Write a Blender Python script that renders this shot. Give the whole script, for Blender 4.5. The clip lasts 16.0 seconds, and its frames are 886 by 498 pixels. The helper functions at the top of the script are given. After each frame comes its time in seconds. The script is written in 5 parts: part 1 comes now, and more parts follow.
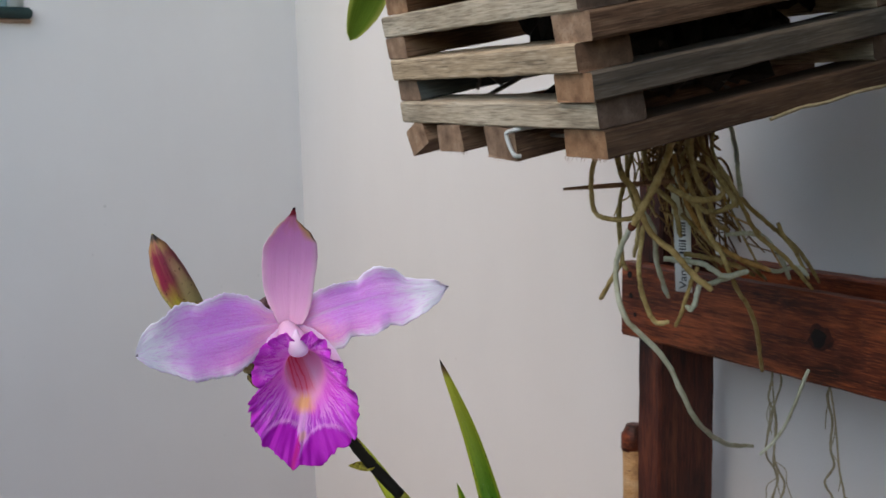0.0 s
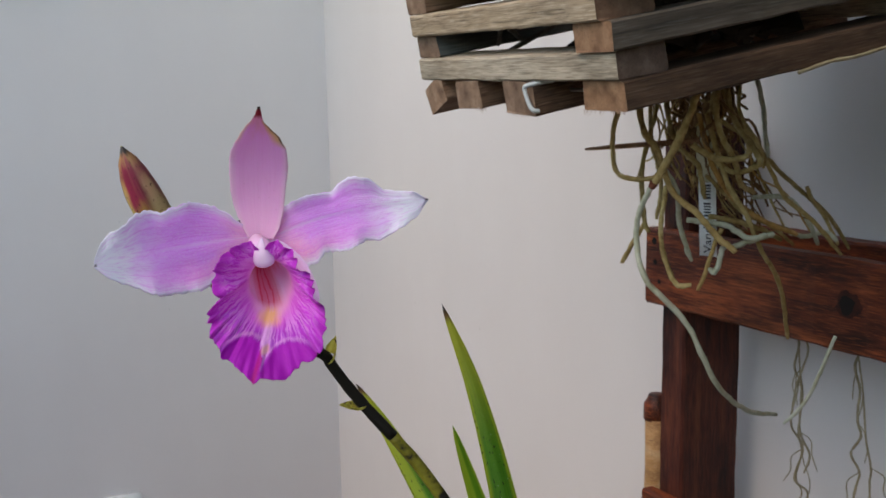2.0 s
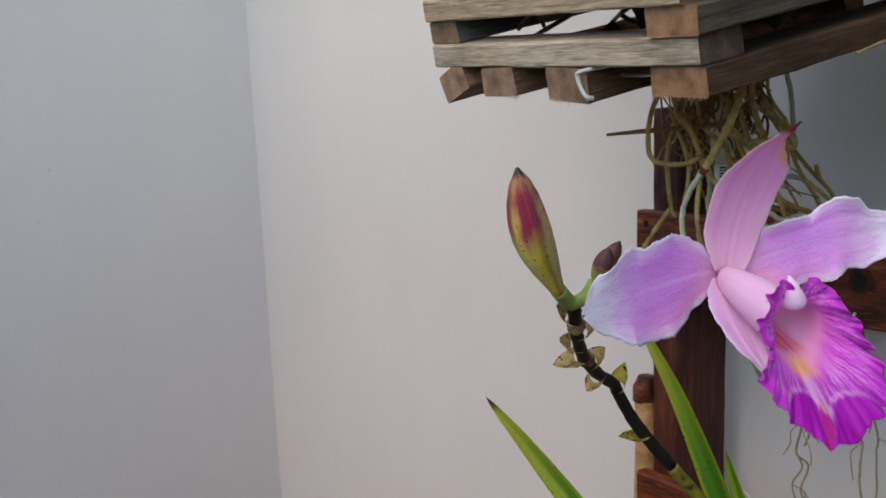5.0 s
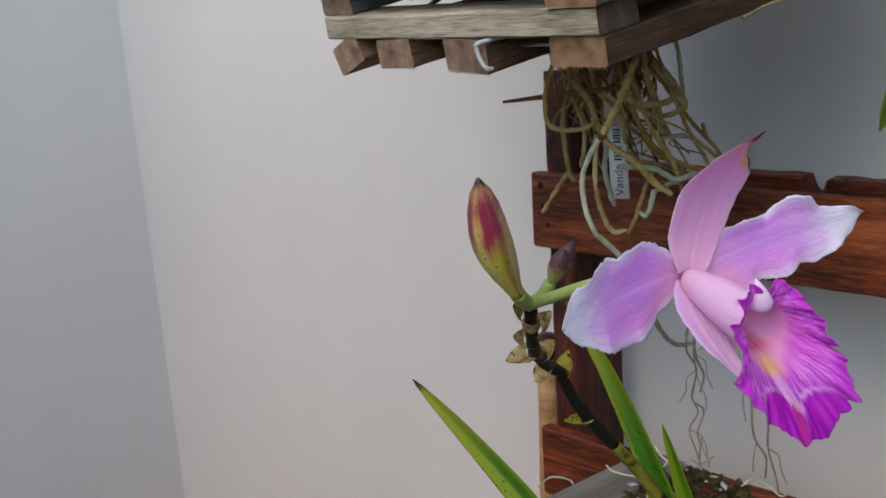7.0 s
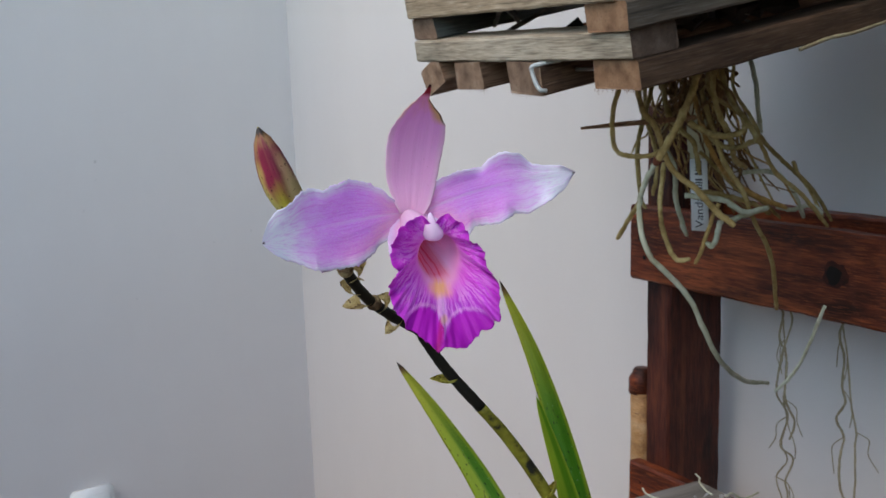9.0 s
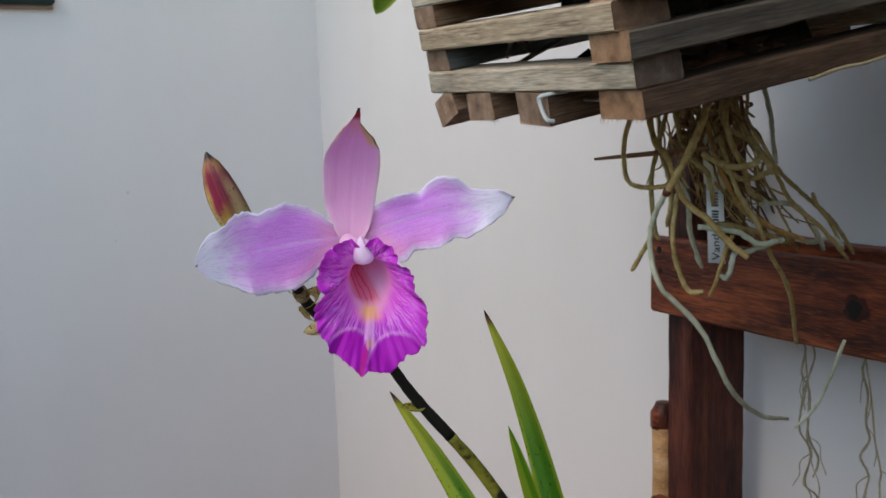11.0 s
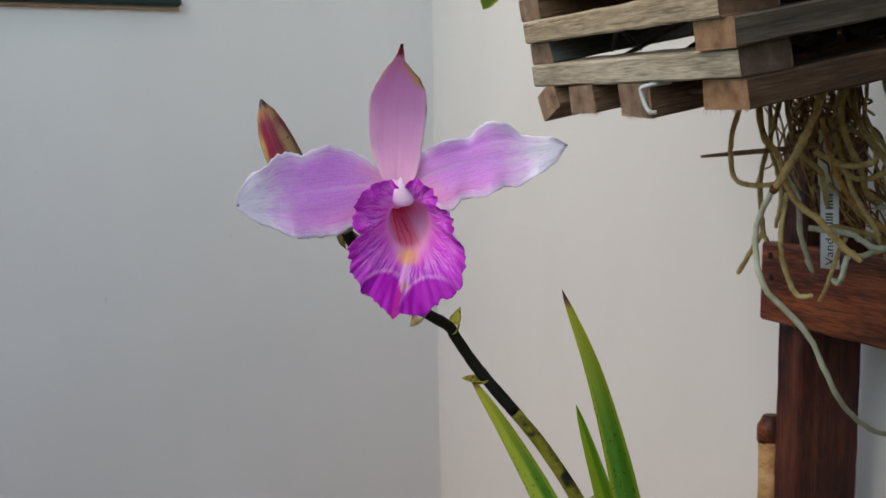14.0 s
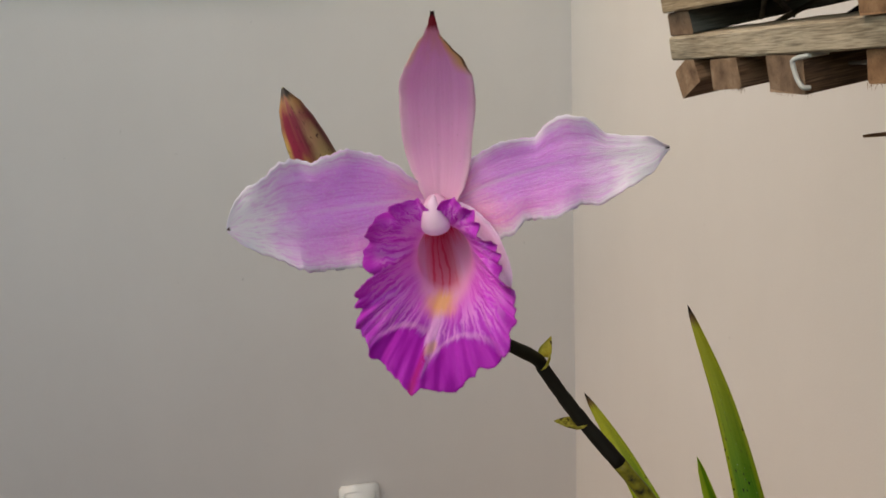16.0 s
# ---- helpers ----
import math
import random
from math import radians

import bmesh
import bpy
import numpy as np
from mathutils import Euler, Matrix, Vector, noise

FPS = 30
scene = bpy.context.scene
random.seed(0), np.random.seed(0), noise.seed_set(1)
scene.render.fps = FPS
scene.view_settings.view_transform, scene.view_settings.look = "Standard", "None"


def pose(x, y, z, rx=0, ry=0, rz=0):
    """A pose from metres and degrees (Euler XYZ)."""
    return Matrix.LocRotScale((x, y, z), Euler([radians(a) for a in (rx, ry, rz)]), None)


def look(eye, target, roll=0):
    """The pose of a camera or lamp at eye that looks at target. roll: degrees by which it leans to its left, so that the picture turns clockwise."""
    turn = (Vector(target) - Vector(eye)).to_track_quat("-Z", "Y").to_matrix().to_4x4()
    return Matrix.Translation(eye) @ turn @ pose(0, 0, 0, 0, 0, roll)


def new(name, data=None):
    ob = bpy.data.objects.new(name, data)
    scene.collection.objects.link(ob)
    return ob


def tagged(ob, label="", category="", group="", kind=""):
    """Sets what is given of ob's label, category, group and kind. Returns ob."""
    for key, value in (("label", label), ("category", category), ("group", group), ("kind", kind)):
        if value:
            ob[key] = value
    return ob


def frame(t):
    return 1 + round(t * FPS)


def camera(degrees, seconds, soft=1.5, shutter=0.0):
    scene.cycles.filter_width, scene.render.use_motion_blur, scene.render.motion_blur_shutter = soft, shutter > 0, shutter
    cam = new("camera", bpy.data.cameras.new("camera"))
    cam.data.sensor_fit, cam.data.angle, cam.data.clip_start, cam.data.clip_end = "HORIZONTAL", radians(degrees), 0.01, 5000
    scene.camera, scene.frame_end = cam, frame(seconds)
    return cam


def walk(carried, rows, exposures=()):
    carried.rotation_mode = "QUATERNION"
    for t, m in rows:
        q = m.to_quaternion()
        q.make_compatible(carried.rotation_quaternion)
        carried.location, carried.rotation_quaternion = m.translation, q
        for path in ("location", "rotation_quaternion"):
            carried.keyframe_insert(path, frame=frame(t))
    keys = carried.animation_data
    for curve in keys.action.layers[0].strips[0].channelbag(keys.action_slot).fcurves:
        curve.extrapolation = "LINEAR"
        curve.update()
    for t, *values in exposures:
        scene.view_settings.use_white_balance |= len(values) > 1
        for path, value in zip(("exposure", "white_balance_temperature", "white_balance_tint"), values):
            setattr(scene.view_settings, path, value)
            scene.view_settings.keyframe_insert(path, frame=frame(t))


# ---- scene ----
cam = camera(48.6, 16.0)
cam.data.dof.use_dof, cam.data.dof.focus_distance, cam.data.dof.aperture_fstop = True, 0.28, 80.0
PATH = [
    (0, (0.001, 0.013, 1.299), (-0.005, 1.995, 1.03), -1.4),
    (0.5, (0.017, 0.016, 1.283), (-0.044, 1.996, 1.007), -1.5),
    (1, (0.007, 0.026, 1.272), (-0.088, 2.004, 0.988), -1.1),
    (1.5, (0.01, 0.026, 1.283), (-0.082, 2.001, 0.983), -1.3),
    (2, (0.013, 0.026, 1.281), (-0.058, 2.0, 0.968), -1.1),
    (2.5, (0.006, 0.026, 1.284), (-0.062, 1.998, 0.956), -1.2),
    (3, (-0.009, 0.027, 1.283), (-0.069, 1.999, 0.957), -1.0),
    (3.5, (-0.028, 0.029, 1.278), (-0.072, 2.002, 0.953), -0.8),
    (6, (-0.145, 0.081, 1.303), (0.222, 2.005, 0.895), -3.6),
    (6.5, (-0.145, 0.076, 1.306), (0.279, 1.981, 0.871), -3.8),
    (7, (-0.131, 0.071, 1.303), (0.266, 1.979, 0.851), -3.9),
    (7.5, (-0.113, 0.065, 1.31), (0.259, 1.978, 0.863), -3.5),
    (8, (-0.084, 0.049, 1.299), (0.191, 1.988, 0.89), -3.0),
    (8.5, (-0.052, 0.029, 1.289), (0.054, 1.992, 0.918), -2.5),
    (9, (-0.036, 0.017, 1.281), (0.0, 1.986, 0.932), -1.9),
    (11.5, (-0.009, 0.019, 1.278), (-0.058, 1.999, 1.002), -2.1),
    (12, (-0.007, 0.023, 1.28), (-0.061, 2.003, 1.004), -2.2),
    (12.5, (-0.004, 0.022, 1.281), (-0.065, 2.003, 1.011), -2.1),
    (13, (0.0, 0.015, 1.278), (-0.089, 1.996, 1.018), -2.0),
    (13.5, (-0.002, 0.018, 1.274), (-0.148, 1.995, 1.012), -1.9),
    (14, (0.004, 0.026, 1.262), (-0.27, 1.991, 1.007), -1.0),
    (14.5, (0.026, 0.04, 1.265), (-0.404, 1.979, 1.025), -0.7),
    (15, (0.029, 0.049, 1.272), (-0.505, 1.961, 1.03), -0.7),
    (15.5, (0.02, 0.065, 1.271), (-0.574, 1.956, 1.007), -0.9),
    (16, (0.011, 0.088, 1.265), (-0.548, 1.986, 0.969), -1.8),
]
EXPOSURES = [(0.0, 0.03, 7250, 4), (6.5, -0.05, 7050, 3), (9.0, -0.01, 6700, 1), (11.5, 0.02, 7050, 2), (13.0, 0.02, 7250, 3), (14.0, -0.03, 7450, 0), (14.5, -0.09, 7650, 1), (15.0, -0.13, 8500, 3), (16.0, -0.13, 9400, 5)]
walk(cam, [(t, look(eye, target, roll)) for t, eye, target, roll in PATH], EXPOSURES)

# ---- world and sun ----
world = bpy.data.worlds.new("sky")
scene.world = world
world.use_nodes = True
wn = world.node_tree.nodes
sky = wn.new("ShaderNodeTexSky")
sky.sky_type = "NISHITA"
sky.sun_disc = False
SUN_FROM = Vector((-0.72, -0.69, 1.12)).normalized()
sky.sun_elevation = math.asin(SUN_FROM.z)
sky.sun_rotation = math.atan2(SUN_FROM.x, SUN_FROM.y)
world.node_tree.links.new(sky.outputs["Color"], wn["Background"].inputs["Color"])
wn["Background"].inputs["Strength"].default_value = 0.37
sun_data = bpy.data.lights.new("sun", "SUN")
sun_data.energy = 0.58
sun_data.angle = radians(24)
sun_data.color = (1.0, 0.62, 0.43)
sun = new("sun", sun_data)
sun.matrix_world = look(SUN_FROM * 6, (0, 0, 0))


# ---- frame of the two walls: s runs along the pallet wall from the corner, d away from it into the yard ----
CORNER = Vector((-0.3334, 2.3292, 0))
ALONG = Vector((0.530, -0.848, 0))
INTO = Vector((0.848, 0.530, 0))
WALLS = Matrix(((ALONG.x, INTO.x, 0, CORNER.x), (ALONG.y, INTO.y, 0, CORNER.y), (0, 0, 1, 0), (0, 0, 0, 1)))


# ---- materials ----
def material(name):
    m = bpy.data.materials.new(name)
    m.use_nodes = True
    t = m.node_tree
    return m, t, t.nodes["Principled BSDF"]


def node(t, kind, **inputs):
    n = t.nodes.new(kind)
    for key, value in inputs.items():
        key = key.replace("_", " ")
        if isinstance(value, bpy.types.NodeSocket):
            t.links.new(value, n.inputs[key])
        else:
            n.inputs[key].default_value = value
    return n


def ramp(t, fac, stops, interp="LINEAR"):
    n = t.nodes.new("ShaderNodeValToRGB")
    n.color_ramp.interpolation = interp
    el = n.color_ramp.elements
    while len(el) < len(stops):
        el.new(0.5)
    for e, (p, c) in zip(el, stops):
        e.position = p
        e.color = (*c, 1) if len(c) == 3 else c
    t.links.new(fac, n.inputs["Fac"])
    return n.outputs["Color"]


def mixed(t, fac, a, b, mode="MIX"):
    n = t.nodes.new("ShaderNodeMix")
    n.data_type, n.blend_type = "RGBA", mode
    for sock, value in ((n.inputs[0], fac), (n.inputs[6], a), (n.inputs[7], b)):
        if isinstance(value, bpy.types.NodeSocket):
            t.links.new(value, sock)
        else:
            sock.default_value = (*value, 1) if isinstance(value, tuple) else value
    return n.outputs[2]


def maths(t, op, a, b=0.0, c=0.0):
    n = t.nodes.new("ShaderNodeMath")
    n.operation = op
    for sock, value in zip(n.inputs, (a, b, c)):
        if isinstance(value, bpy.types.NodeSocket):
            t.links.new(value, sock)
        else:
            sock.default_value = value
    return n.outputs[0]


def coords(t, scale=(1, 1, 1), source="Object", spread=0.0):
    c = t.nodes.new("ShaderNodeTexCoord")
    mp = t.nodes.new("ShaderNodeMapping")
    mp.inputs["Scale"].default_value = scale
    t.links.new(c.outputs[source], mp.inputs["Vector"])
    if spread:
        info = t.nodes.new("ShaderNodeObjectInfo")
        comb = t.nodes.new("ShaderNodeCombineXYZ")
        t.links.new(maths(t, "MULTIPLY", info.outputs["Random"], spread), comb.inputs["X"])
        t.links.new(maths(t, "MULTIPLY", info.outputs["Random"], spread * 0.7), comb.inputs["Y"])
        t.links.new(comb.outputs[0], mp.inputs["Location"])
    return mp.outputs["Vector"]


def noise_tex(t, vec, scale, detail=4.0, rough=0.55):
    return node(t, "ShaderNodeTexNoise", Vector=vec, Scale=scale, Detail=detail, Roughness=rough).outputs["Fac"]


def bump(t, bsdf, height, strength, distance):
    b = node(t, "ShaderNodeBump", Height=height, Strength=strength, Distance=distance)
    t.links.new(b.outputs["Normal"], bsdf.inputs["Normal"])


def wall_material():
    m, t, b = material("painted_plaster")
    v = coords(t)
    broad = noise_tex(t, v, 1.7, 5)
    fine = noise_tex(t, v, 260, 3)
    stroke = noise_tex(t, coords(t, (7, 7, 2.0)), 1.0, 4)
    col = ramp(t, broad, [(0.3, (0.690, 0.655, 0.632)), (0.7, (0.742, 0.712, 0.690))])
    col = mixed(t, 0.25, col, ramp(t, stroke, [(0.35, (0.685, 0.655, 0.632)), (0.65, (0.752, 0.722, 0.698))]))
    speck = noise_tex(t, v, 60, 1)
    col = mixed(t, ramp(t, speck, [(0.79, (0, 0, 0)), (0.82, (0.45, 0.45, 0.45))]), col, (0.45, 0.42, 0.40))
    t.links.new(col, b.inputs["Base Color"])
    b.inputs["Roughness"].default_value = 0.72
    bump(t, b, mixed(t, 0.4, fine, stroke), 0.18, 0.002)
    return m


def wood_material(name, dark, mid, light, rough=0.85, relief=0.5, crack=0.35, stain=0.0, cool=(1, 1, 1), warm=(1, 1, 1)):
    """Long grain runs along the object's x. Each piece leans towards the cool or the warm tone."""
    m, t, b = material(name)
    g = noise_tex(t, coords(t, (5, 90, 90), spread=40), 1.0, 5, 0.6)
    fine = noise_tex(t, coords(t, (14, 420, 420), spread=23), 1.0, 3, 0.6)
    blotch = noise_tex(t, coords(t, (8, 20, 20), spread=31), 1.0, 4)
    col = ramp(t, mixed(t, 0.5, g, blotch), [(0.34, dark), (0.5, mid), (0.66, light)])
    info = t.nodes.new("ShaderNodeObjectInfo")
    drift = maths(t, "MULTIPLY_ADD", maths(t, "SUBTRACT", noise_tex(t, coords(t, (6, 9, 9), spread=57), 1.0, 3), 0.5), 1.1, info.outputs["Random"])
    col = mixed(t, 1.0, col, ramp(t, drift, [(0.1, cool), (0.5, (1, 1, 1)), (0.9, warm)]), "MULTIPLY")
    col = mixed(t, ramp(t, fine, [(0.30, (crack, crack, crack)), (0.42, (0, 0, 0))]), col, tuple(c * 0.4 for c in dark))
    if stain:
        patch = noise_tex(t, coords(t, (7, 17, 17), spread=17), 1.0, 5, 0.6)
        col = mixed(t, ramp(t, patch, [(0.52, (0, 0, 0)), (0.68, (stain, stain, stain))]), col, tuple(c * 0.3 for c in dark))
    fibre = noise_tex(t, coords(t, (45, 1000, 1000), spread=13), 1.0, 2, 0.5)
    col = mixed(t, ramp(t, fibre, [(0.36, (crack * 0.8,) * 3), (0.47, (0, 0, 0))]), col, tuple(c * 0.5 for c in dark))
    col = mixed(t, ramp(t, fibre, [(0.54, (0, 0, 0)), (0.68, (crack * 0.6,) * 3)]), col, tuple(min(1.0, c * 1.2) for c in light))
    split = noise_tex(t, coords(t, (2.2, 150, 150), spread=71), 1.0, 2, 0.5)
    col = mixed(t, ramp(t, split, [(0.255, (0.9, 0.9, 0.9)), (0.285, (0, 0, 0))]), col, tuple(c * 0.2 for c in dark))
    t.links.new(col, b.inputs["Base Color"])
    b.inputs["Roughness"].default_value = rough
    b.inputs["Specular IOR Level"].default_value = 0.3
    bump(t, b, mixed(t, 0.5, mixed(t, 0.5, fibre, fine), ramp(t, split, [(0.25, (0, 0, 0)), (0.30, (1, 1, 1))])), relief, 0.0012)
    return m


def end_grain_material(name, dark, mid, light):
    m, t, b = material(name)
    v = coords(t, (1, 1, 1), spread=7)
    n1 = noise_tex(t, v, 620, 3)
    n2 = noise_tex(t, v, 60, 4)
    col = ramp(t, n2, [(0.3, dark), (0.55, mid), (0.75, light)])
    col = mixed(t, ramp(t, n1, [(0.3, (0.4, 0.4, 0.4)), (0.45, (0, 0, 0))]), col, tuple(c * 0.5 for c in dark))
    info = t.nodes.new("ShaderNodeObjectInfo")
    col = mixed(t, 1.0, col, ramp(t, info.outputs["Random"], [(0, (0.72, 0.74, 0.78)), (0.6, (1, 1, 1)), (1, (1.0, 0.86, 0.70))]), "MULTIPLY")
    t.links.new(col, b.inputs["Base Color"])
    b.inputs["Roughness"].default_value = 0.95
    bump(t, b, n1, 0.4, 0.0010)
    return m


def thin_petal(t, b, color, through_light=0.35):
    """Lets part of the light through the petal."""
    tr = node(t, "ShaderNodeBsdfTranslucent", Color=color)
    mx = t.nodes.new("ShaderNodeMixShader")
    mx.inputs[0].default_value = through_light
    t.links.new(b.outputs[0], mx.inputs[1])
    t.links.new(tr.outputs[0], mx.inputs[2])
    t.links.new(mx.outputs[0], t.nodes["Material Output"].inputs["Surface"])


def uv_parts(t):
    c = t.nodes.new("ShaderNodeTexCoord")
    sep = t.nodes.new("ShaderNodeSeparateXYZ")
    t.links.new(c.outputs["UV"], sep.inputs[0])
    return c.outputs["UV"], sep.outputs["X"], sep.outputs["Y"]


def scaled(t, vec, scale):
    mp = t.nodes.new("ShaderNodeMapping")
    mp.inputs["Scale"].default_value = scale
    t.links.new(vec, mp.inputs["Vector"])
    return mp.outputs["Vector"]


def petal_material(name, base, mid, tip, vein, edge, through_light=0.3):
    """A lilac petal: pink at the base, pale towards the rim and the tip, with fine branching veins."""
    m, t, b = material(name)
    uv, along, across = uv_parts(t)
    cloud = noise_tex(t, scaled(t, uv, (6, 5, 1)), 1.0, 4, 0.6)
    off = maths(t, "SUBTRACT", cloud, 0.5)
    pos = maths(t, "MULTIPLY_ADD", off, 0.30, along)
    col = ramp(t, pos, [(0.06, base), (0.38, mid), (0.55, mid), (0.90, tip)], "EASE")
    rim = maths(t, "ABSOLUTE", maths(t, "MULTIPLY_ADD", across, 2.0, -1.0))
    rim = maths(t, "MULTIPLY_ADD", off, 0.16, rim)
    low = maths(t, "MULTIPLY", ramp(t, maths(t, "MULTIPLY_ADD", off, 0.3, across), [(0.04, (0.9, 0.9, 0.9)), (0.40, (0, 0, 0))]), ramp(t, along, [(0.2, (1, 1, 1)), (0.75, (0, 0, 0))]))
    col = mixed(t, low, col, edge)
    col = mixed(t, ramp(t, rim, [(0.70, (0, 0, 0)), (0.95, (0.9, 0.9, 0.9))]), col, tip)
    warp = noise_tex(t, scaled(t, uv, (5, 4, 1)), 1.0, 2)
    comb = t.nodes.new("ShaderNodeCombineXYZ")
    t.links.new(maths(t, "MULTIPLY", along, 2.4), comb.inputs["X"])
    t.links.new(maths(t, "MULTIPLY", maths(t, "MULTIPLY_ADD", warp, 0.07, across), 34.0), comb.inputs["Y"])
    lines = noise_tex(t, comb.outputs[0], 1.0, 4, 0.6)
    fade = ramp(t, along, [(0.10, (0.6, 0.6, 0.6)), (0.40, (1, 1, 1)), (0.72, (0.75, 0.75, 0.75)), (0.90, (0.1, 0.1, 0.1))])
    col = mixed(t, maths(t, "MULTIPLY", ramp(t, lines, [(0.49, (0, 0, 0)), (0.64, (0.50, 0.50, 0.50))]), fade), col, vein)
    grain = noise_tex(t, scaled(t, uv, (70, 46, 1)), 1.0, 3, 0.6)
    col = mixed(t, ramp(t, grain, [(0.50, (0, 0, 0)), (0.70, (0.32, 0.32, 0.32))]), col, tip)
    mid_rib = maths(t, "ABSOLUTE", maths(t, "SUBTRACT", across, 0.5))
    rib = maths(t, "MULTIPLY", ramp(t, mid_rib, [(0.008, (0.32, 0.32, 0.32)), (0.030, (0, 0, 0))]), ramp(t, along, [(0.35, (1, 1, 1)), (0.85, (0, 0, 0))]))
    col = mixed(t, rib, col, tip)
    dead = maths(t, "MULTIPLY", ramp(t, along, [(0.982, (0, 0, 0)), (0.990, (1, 1, 1))]), ramp(t, mid_rib, [(0.09, (1, 1, 1)), (0.16, (0, 0, 0))]))
    col = mixed(t, dead, col, (0.05, 0.03, 0.02))
    t.links.new(col, b.inputs["Base Color"])
    b.inputs["Roughness"].default_value = 0.6
    b.inputs["Specular IOR Level"].default_value = 0.25
    crinkle = noise_tex(t, scaled(t, uv, (16, 26, 1)), 1.0, 4, 0.65)
    col = mixed(t, ramp(t, crinkle, [(0.36, (0.30, 0.30, 0.30)), (0.49, (0, 0, 0))]), col, vein)
    t.links.new(col, b.inputs["Base Color"])
    bump(t, b, mixed(t, 0.5, mixed(t, 0.35, lines, grain), crinkle), 0.38, 0.0007)
    thin_petal(t, b, col, through_light)
    return m


def sepal_material():
    """Even pink, paler at the rim, with a dark red point and a browned shoulder on one margin."""
    m, t, b = material("pink_sepal")
    uv, along, across = uv_parts(t)
    cloud = noise_tex(t, scaled(t, uv, (7, 4, 1)), 1.0, 4, 0.6)
    off = maths(t, "SUBTRACT", cloud, 0.5)
    col = ramp(t, maths(t, "MULTIPLY_ADD", off, 0.4, along), [(0.05, (1.0, 0.59, 0.84)), (0.4, (1.0, 0.53, 0.86)), (0.7, (1.0, 0.50, 0.90)), (0.86, (0.97, 0.48, 0.70))])
    lines = noise_tex(t, scaled(t, uv, (1.6, 26, 1)), 1.0, 4, 0.6)
    col = mixed(t, ramp(t, lines, [(0.46, (0, 0, 0)), (0.74, (0.22, 0.22, 0.22))]), col, (0.82, 0.32, 0.64))
    grain = noise_tex(t, scaled(t, uv, (80, 34, 1)), 1.0, 3, 0.6)
    col = mixed(t, ramp(t, grain, [(0.48, (0, 0, 0)), (0.75, (0.25, 0.25, 0.25))]), col, (0.98, 0.72, 0.86))
    speck = noise_tex(t, scaled(t, uv, (46, 20, 1)), 1.0, 1)
    col = mixed(t, ramp(t, speck, [(0.74, (0, 0, 0)), (0.77, (0.35, 0.35, 0.35))]), col, (0.55, 0.20, 0.30))
    rim = maths(t, "ABSOLUTE", maths(t, "MULTIPLY_ADD", across, 2.0, -1.0))
    col = mixed(t, ramp(t, maths(t, "MULTIPLY_ADD", off, 0.12, rim), [(0.74, (0, 0, 0)), (1.0, (0.7, 0.7, 0.7))]), col, (0.99, 0.76, 0.84))
    shoulder = ramp(t, along, [(0.64, (0, 0, 0)), (0.70, (1, 1, 1)), (0.84, (1, 1, 1)), (0.88, (0, 0, 0))])
    col = mixed(t, maths(t, "MULTIPLY", shoulder, ramp(t, across, [(0.10, (0.85, 0.85, 0.85)), (0.30, (0, 0, 0))])), col, (0.86, 0.56, 0.22))
    col = mixed(t, maths(t, "MULTIPLY", shoulder, ramp(t, across, [(0.88, (0, 0, 0)), (1.0, (0.6, 0.6, 0.6))])), col, (0.90, 0.60, 0.34))
    col = mixed(t, maths(t, "MULTIPLY", shoulder, ramp(t, across, [(0.025, (1, 1, 1)), (0.06, (0, 0, 0))])), col, (0.16, 0.055, 0.015))
    col = mixed(t, ramp(t, maths(t, "MULTIPLY_ADD", off, 0.06, along), [(0.87, (0, 0, 0)), (0.915, (1, 1, 1))]), col, (0.50, 0.045, 0.07))
    col = mixed(t, ramp(t, along, [(0.955, (0, 0, 0)), (0.985, (1, 1, 1))]), col, (0.05, 0.015, 0.012))
    t.links.new(col, b.inputs["Base Color"])
    b.inputs["Roughness"].default_value = 0.6
    b.inputs["Specular IOR Level"].default_value = 0.25
    crinkle = noise_tex(t, scaled(t, uv, (20, 12, 1)), 1.0, 4, 0.65)
    bump(t, b, mixed(t, 0.5, mixed(t, 0.4, lines, grain), crinkle), 0.4, 0.0006)
    thin_petal(t, b, col, 0.32)
    return m


